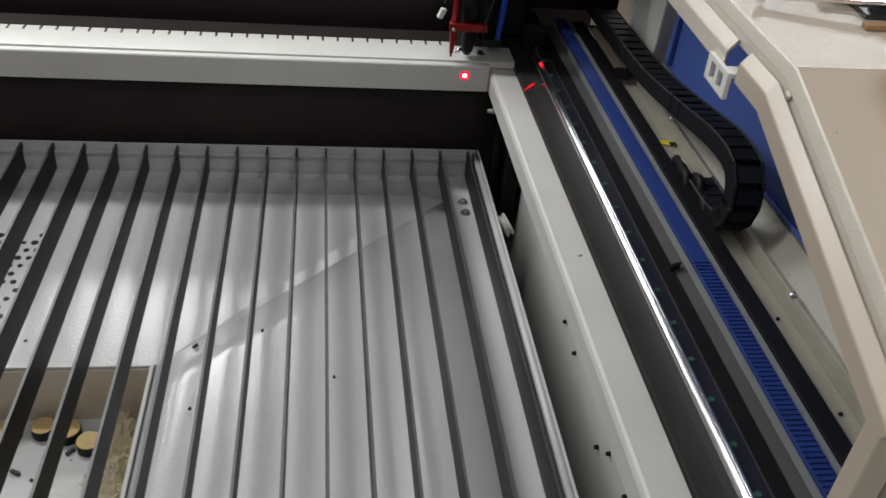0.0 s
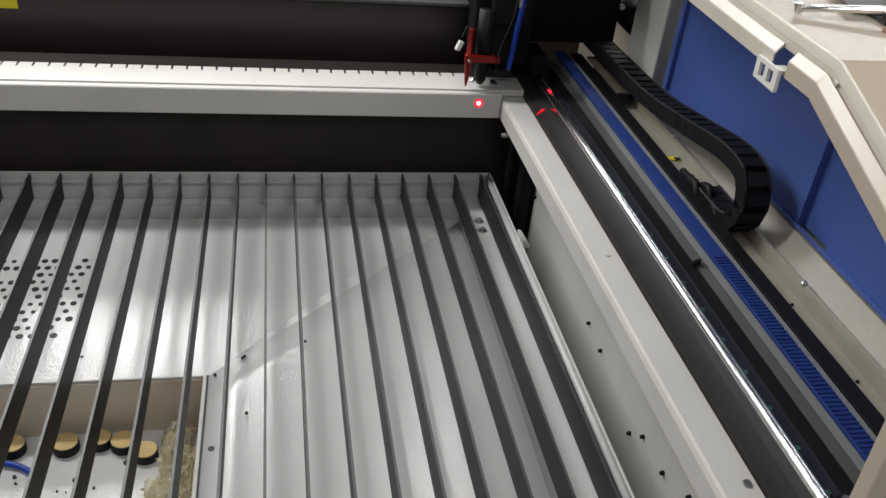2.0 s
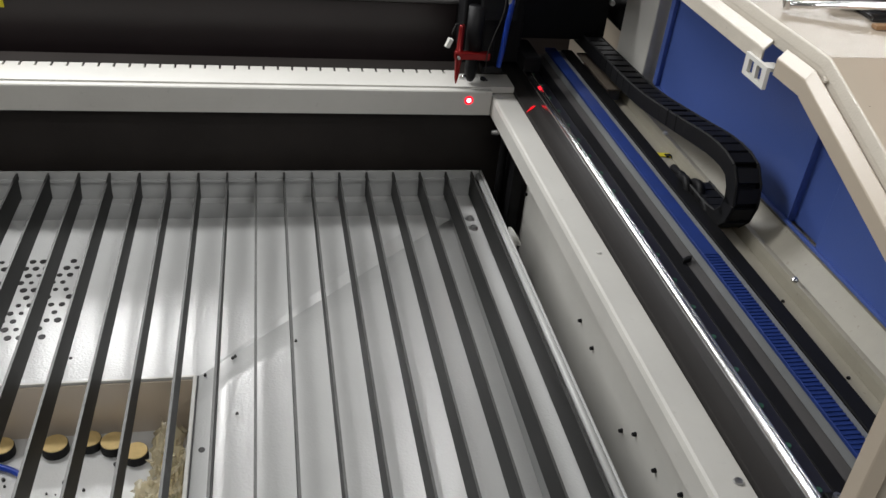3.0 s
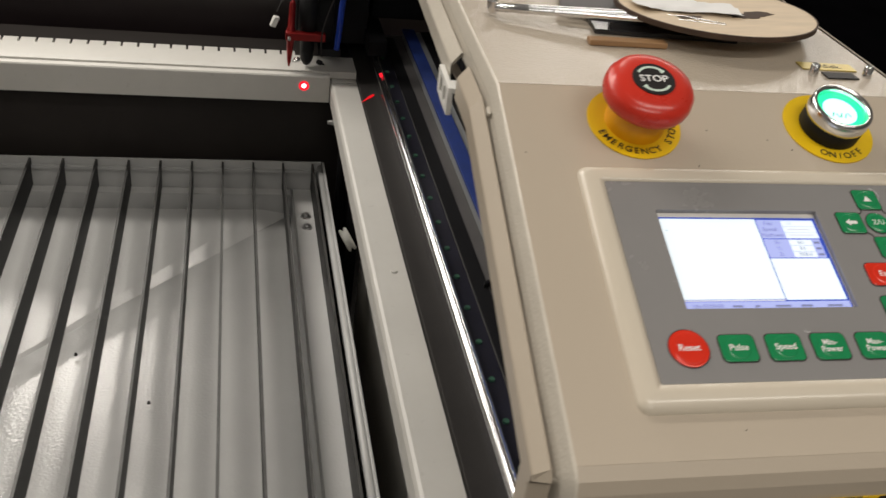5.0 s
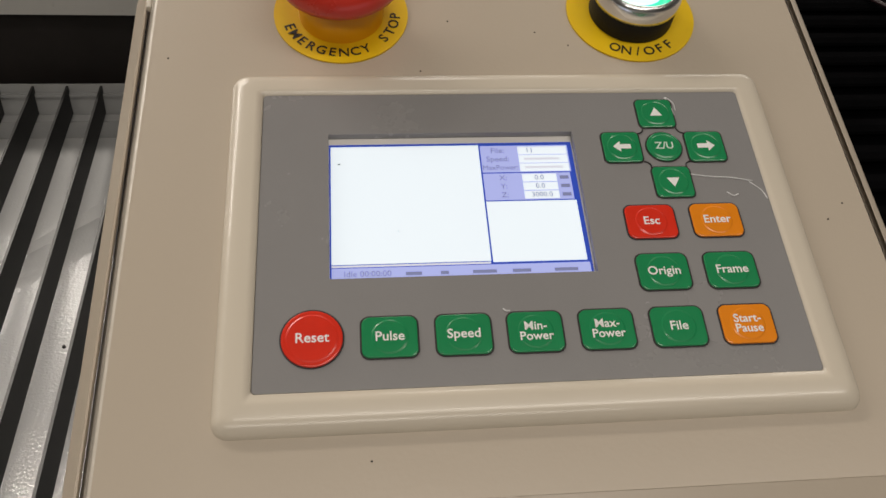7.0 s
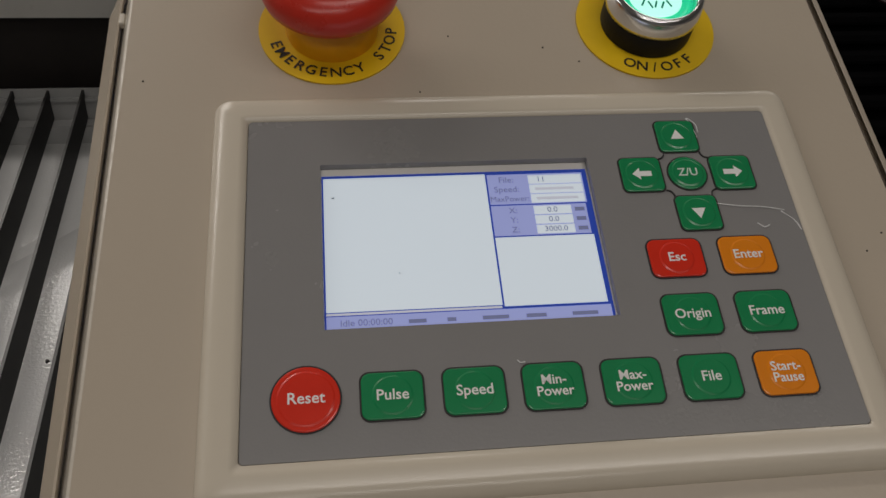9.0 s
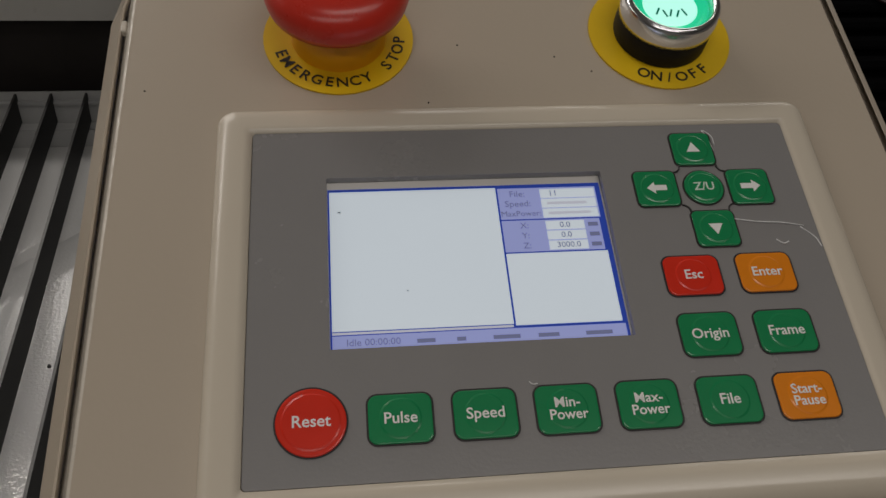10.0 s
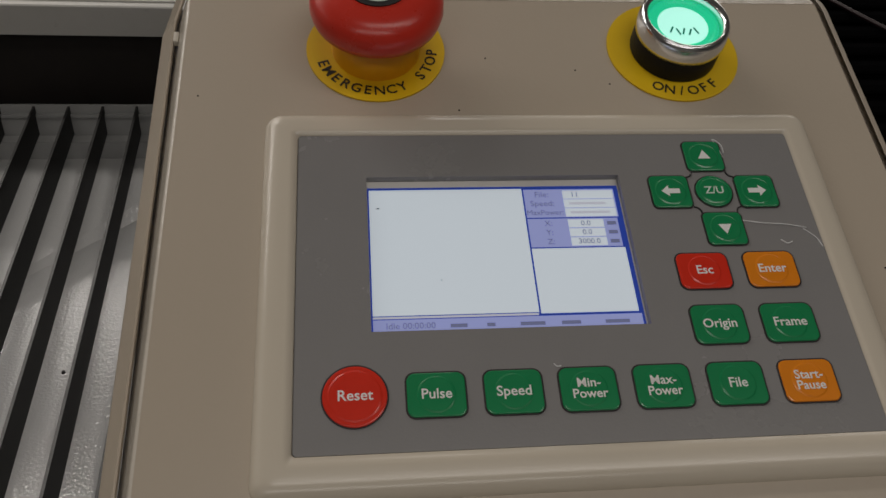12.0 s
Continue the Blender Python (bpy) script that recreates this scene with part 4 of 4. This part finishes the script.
for s in (0, 180):
    pts = []
    for k in range(13):
        a = radians(s + 38 + 110 * k / 12)
        pts.append((0.0106 * math.cos(a), 0.0106 * math.sin(a)))
    for k in range(12, -1, -1):
        a = radians(s + 38 + 110 * k / 12)
        rad = 0.0078 + 0.0012 * (1 if k > 1 else 0)
        pts.append((rad * math.cos(a), rad * math.sin(a)))
    part("arrow", prism(pts, "z", 0.0370, 0.0372), PALEINK, cap)
arc_text("EMERGENCY STOP", 0.0066, 0.0243, 278, 11.8, 0.0011, INK, estop, bold=0.00007)

# ---------- power button ----------
power = thing("power_button", "steel-rimmed power button glowing green on a yellow ring", "button", PANEL @ pose(0.1648, 0.1803, 0))
part("label_ring", cyl(0.0298, 0.0298, 0.0002, 0.0010, 64), YELLOW, power, "yellow label disc")
part("base", cyl(0.0195, 0.0195, 0.001, 0.0115, 48, bev=0.0008), BLACKP, power, "black plastic base", True)
part("steel_ring", lathe([(0.0185, 0.0115), (0.0198, 0.0118), (0.0200, 0.0135), (0.0196, 0.0195), (0.0186, 0.0212), (0.0172, 0.0212), (0.0162, 0.0195), (0.0160, 0.0165), (0.0158, 0.014), (0.0, 0.014)], 56), STEEL, power, "brushed steel ring", True)
GREENGLOW = glow("green_glow", (0.0, 0.75, 0.38), 1.5)
WHITEGLOW = glow("white_glow", (0.45, 1.0, 0.86), 2.3)
lens = part("lens", lathe([(0.0157, 0.0145), (0.0155, 0.0172), (0.0140, 0.0166), (0.0128, 0.0160), (0, 0.0158)], 48), GREENGLOW, power, "glowing green lens", True)
part("bright_centre", cyl(0.0112, 0.0105, 0.0161, 0.0164, 40), WHITEGLOW, lens)
MARK = glow("green_mark", (0.0, 0.30, 0.2), 0.5)
for u, v, a in ((-0.0058, -0.0030, 62), (-0.0030, -0.0042, 108), (-0.0006, -0.0040, 70), (0.0022, -0.0044, 66), (0.0050, -0.0036, 112)):
    part("mark", box(-0.0020, 0.0020, -0.0004, 0.0004, 0.01642, 0.0165), MARK, lens, at=pose(u, v, 0, 0, 0, a))
arc_text("ON/OFF", 0.0068, 0.0243, 274, 12.5, 0.0011, INK, power, bold=0.00006)

# ---------- USB port ----------
usb = thing("usb_port", "small data port slot with a yellow label and two steel posts", "port", pose(0.567, 0.507, ZT))
for x in (-0.021, 0.021):
    part("post", lathe([(0.0032, 0), (0.0032, 0.0075), (0.0026, 0.0085), (0.0014, 0.0085), (0.0014, 0.006), (0, 0.006)], 12, pose(x, 0.004, 0)), STEEL, usb, "steel post", True)
part("slot", box(-0.012, 0.012, -0.002, 0.008, 0.0002, 0.0012), INK, usb, "dark slot")
tag_ = part("label_plate", prism(rounded(0.042, 0.0125, 0.0008, 2), "z", 0.0002, 0.0009), BRASS, usb, "yellow film label", at=pose(-0.002, 0.019, 0, 0, 0, -2))
mesh_part("text", text_mesh("Udisk", 0.009, 0.00005), INK, tag_, at=pose(0, 0, 0.001))

# ---------- things lying on the console ----------
disc = thing("wooden_ornament", "round plywood ornament with burnt edge and burnt patterns", "ornament", pose(0.506, 0.597, ZT + 0.012, -2, 1.5, 12))
part("plate", prism([(0.082 * math.cos(a * math.pi / 32), 0.066 * math.sin(a * math.pi / 32)) for a in range(64)], "z", 0, 0.0035), WOOD, disc, "pale plywood plate")
rim_ = bmesh.new()
ring_loft(rim_, [[(0.0823 * s * math.cos(a * math.pi / 32), 0.0663 * s * math.sin(a * math.pi / 32), z) for a in range(64)] for s, z in ((0.99, -0.0003), (1.004, -0.0002), (1.004, 0.0036), (0.985, 0.0037))])
part("burnt_rim", rim_, BURNT, disc, "burnt dark rim")
rng = random.Random(5)
for cx, cy, ln, rot in ((0.02, -0.018, 0.05, 12), (-0.035, 0.02, 0.05, -20), (0.03, 0.035, 0.03, 30), (-0.04, -0.022, 0.025, 5)):
    out = []
    for k in range(20):
        a = 2 * math.pi * k / 20
        r_ = ln / 2 * rng.uniform(0.55, 1.0)
        out.append((r_ * math.cos(a), 0.34 * r_ * math.sin(a)))
    part("burnt_figure", prism(out, "z", 0.0036, 0.0039), BURNT, disc, at=pose(cx, cy, 0, 0, 0, rot))
bar = thing("wooden_bar", "short brown wooden bar lying on the console", "bar", pose(0.421, 0.551, ZT, 0, 0, -1))
part("stick", box(-0.029, 0.029, -0.0045, 0.0045, 0.0003, 0.0045, 0.0008), BROWNWOOD, bar)
sheet = thing("acrylic_sheet", "smoked acrylic offcut lying under the ornament", "sheet", pose(0.455, 0.602, ZT + 0.0005, 0, 0, -4))
part("sheet", box(-0.05, 0.06, -0.035, 0.05, 0.0, 0.0035, 0.0005), SMOKE, sheet)
sheet2 = thing("acrylic_sheet", "clear-edged acrylic offcut lying on another", "sheet", pose(0.44, 0.622, ZT + 0.0045, 0, 1.5, -14))
part("sheet", box(-0.05, 0.05, -0.03, 0.05, 0.0, 0.003, 0.0005), MIDGREY, sheet2)
note = thing("paper_slip", "crumpled white slip of paper on the ornament", "paper", pose(0.475, 0.588, ZT + 0.0175, -2, 1.5, -2))
pp = bmesh.new()
bmesh.ops.create_grid(pp, x_segments=14, y_segments=6, size=0.5)
for v_ in pp.verts:
    v_.co = Vector((v_.co.x * 0.085, v_.co.y * 0.026 * (1 + 0.25 * noise.noise(v_.co * 5)), 0.003 * noise.noise(v_.co * 7) + 0.002))
part("slip", pp, PAPER, note, "", True)
pliers = thing("tweezers", "long bright steel tweezers lying across the sheets", "tool", pose(0.400, 0.580, ZT + 0.0095, 0, -3, -14))
for s in (-1, 1):
    part("arm", tube([(-0.075, 0, 0.001), (-0.04, s * 0.002, 0.002), (0.02, s * 0.005, 0.003), (0.07, s * 0.004, 0.003), (0.098, s * 0.0012, 0.002)], [0.003, 0.0028, 0.0024, 0.002, 0.001], 8), STEEL, pliers, "", True)
part("rivet", cyl(0.004, 0.004, -0.003, 0.006, 12, pose(-0.072, 0, 0)), STEEL, pliers)

# ---------- dark shutter beside the console ----------
shutter = thing("ribbed_cover", "black ribbed rubber cover beside the machine", "cover", pose(0.67, 0.2, 1.02))
part("board", box(0.0, 1.1, -0.2, 1.6, -0.06, -0.04), SHUTTER, shutter)
for k in range(34):
    part("rib", box(0.0, 0.52, -0.15 + 0.05 * k, -0.15 + 0.05 * k + 0.022, -0.0395, -0.026, 0.005, 1), RIBM, shutter)
part("side_lip", box(0.525, 0.55, -0.2, 1.6, -0.0395, -0.02, 0.004), SHUTTER, shutter)
for x in (0.02, 1.02):
    for y in (0.0, 1.5):
        part("frame_leg", box(x, x + 0.04, y, y + 0.04, -1.02, -0.061), SHUTTER, shutter)
cable = thing("loose_cable", "thin dark red cable lying over the black cover", "cable", pose(0.66, 0.2, 1.02))
part("cable", tube(smooth_line([(0.36, 1.10, -0.020), (0.42, 0.92, -0.0195), (0.48, 0.78, -0.0195), (0.54, 0.66, -0.016), (0.62, 0.56, -0.034)], 8), 0.003, 8), mat("dark_red_cable", (0.02, 0.007, 0.008), 0.5), cable, "", True)

# ---------- litter in the waste drawer ----------
for px, py, pr in ((-0.905, -0.538, 0.020), (-0.822, -0.540, 0.0215), (-0.768, -0.534, 0.019), (-0.729, -0.542, 0.0215), (-0.690, -0.568, 0.020)):
    c = thing("round_cap", "tan round cap with a black side", "cap", BED @ pose(px, py, ZW, 0, 0, random.uniform(0, 360)), group="caps in the drawer")
    part("side", cyl(pr, pr, 0.0, 0.018, 28, bev=0.001), BLACKP, c)
    part("top", cyl(pr * 0.95, pr * 0.93, 0.0181, 0.0195, 28), CORK, c, "tan cork top")
hose = thing("hose_piece", "short piece of blue plastic hose in the drawer", "hose", BED @ pose(0, 0, ZW))
part("hose", tube(smooth_line([(-0.96, -0.562, 0.006), (-0.92, -0.568, 0.007), (-0.885, -0.580, 0.006), (-0.862, -0.596, 0.005)], 6), 0.005, 10), BLUETUBE, hose, "", True)
FILM = bpy.data.materials.new("clear_film")
FILM.use_nodes = True
fb = FILM.node_tree.nodes["Principled BSDF"]
fb.inputs["Base Color"].default_value = (0.92, 0.84, 0.62, 1)
fb.inputs["Roughness"].default_value = 0.1
fb.inputs["IOR"].default_value = 1.3
fb.inputs["Transmission Weight"].default_value = 0.6
wrap = thing("crumpled_film", "crumpled yellowish clear plastic film in the drawer", "plastic film", BED @ pose(-0.640, -0.600, ZW, 0, 0, 0))
for (cx, cy, w_, h_, hz, sd) in ((0.0, 0.02, 0.05, 0.11, 0.05, 1), (-0.012, -0.07, 0.06, 0.07, 0.03, 2), (0.025, -0.03, 0.035, 0.09, 0.03, 3)):
    fm = bmesh.new()
    bmesh.ops.create_grid(fm, x_segments=16, y_segments=24, size=0.5)
    for v_ in fm.verts:
        q = v_.co.copy()
        k_ = noise.noise(q * 7 + Vector((sd * 9, 0, 0)))
        k2 = noise.noise(q * 17 + Vector((0, sd * 7, 0)))
        v_.co = Vector((cx + q.x * w_ * (1 + 0.5 * k2) + 0.006 * k_, cy + q.y * h_ * (1 + 0.25 * k_) + 0.005 * k2, 0.006 + hz * max(0, 0.5 + 0.7 * k_ + 0.35 * k2) * (1 - abs(2 * q.x) ** 3)))
    part("film", fm, FILM, wrap)
bits = bmesh.new()
rng = random.Random(11)
for k in range(70):
    px, py, r_ = rng.uniform(-0.96, -0.61), rng.uniform(-0.92, -0.58), rng.uniform(0.0012, 0.0035)
    cyl(r_, r_ * 0.8, ZW, ZW + r_ * 1.4, 8, pose(px, py, 0), into=bits)
for k in range(9):
    px, py = rng.uniform(-0.96, -0.62), rng.uniform(-0.90, -0.56)
    bmesh.ops.create_cube(bits, size=1, matrix=pose(px, py, ZW + 0.003, 0, 0, rng.uniform(0, 180)) @ Matrix.Diagonal((0.016, 0.005, 0.006, 1)))
chips = part("cutting_chips", bits, INK, None)
chips.matrix_world = BED
tagged(chips, "scattered black cutting chips in the drawer", "chips", kind="stuff")
crumbs = bmesh.new()
for px, py in ((-0.53, -0.462), (-0.526, -0.458), (-0.575, -0.50), (-0.30, -0.55), (-0.42, -0.43), (-0.52, -0.60)):
    z_ = -0.126 + 0.03 * max(0, (px + 0.592) / 0.53)
    cyl(0.003, 0.002, z_, z_ + 0.004, 7, pose(px, py, 0), into=crumbs)
crumb = part("floor_crumbs", crumbs, INK, None)
crumb.matrix_world = BED
tagged(crumb, "a few dark crumbs on the tray floor", "crumbs", kind="stuff")
# yellow sticker on the rear board
st = thing("yellow_sticker", "bright yellow sticker on the dark rear board", "sticker", BED @ pose(-1.02, 0.2335, 0.262, 90, 0, 0))
part("sheet", box(-0.05, 0.03, -0.004, 0.045, 0, 0.0006), YTAPE, st)
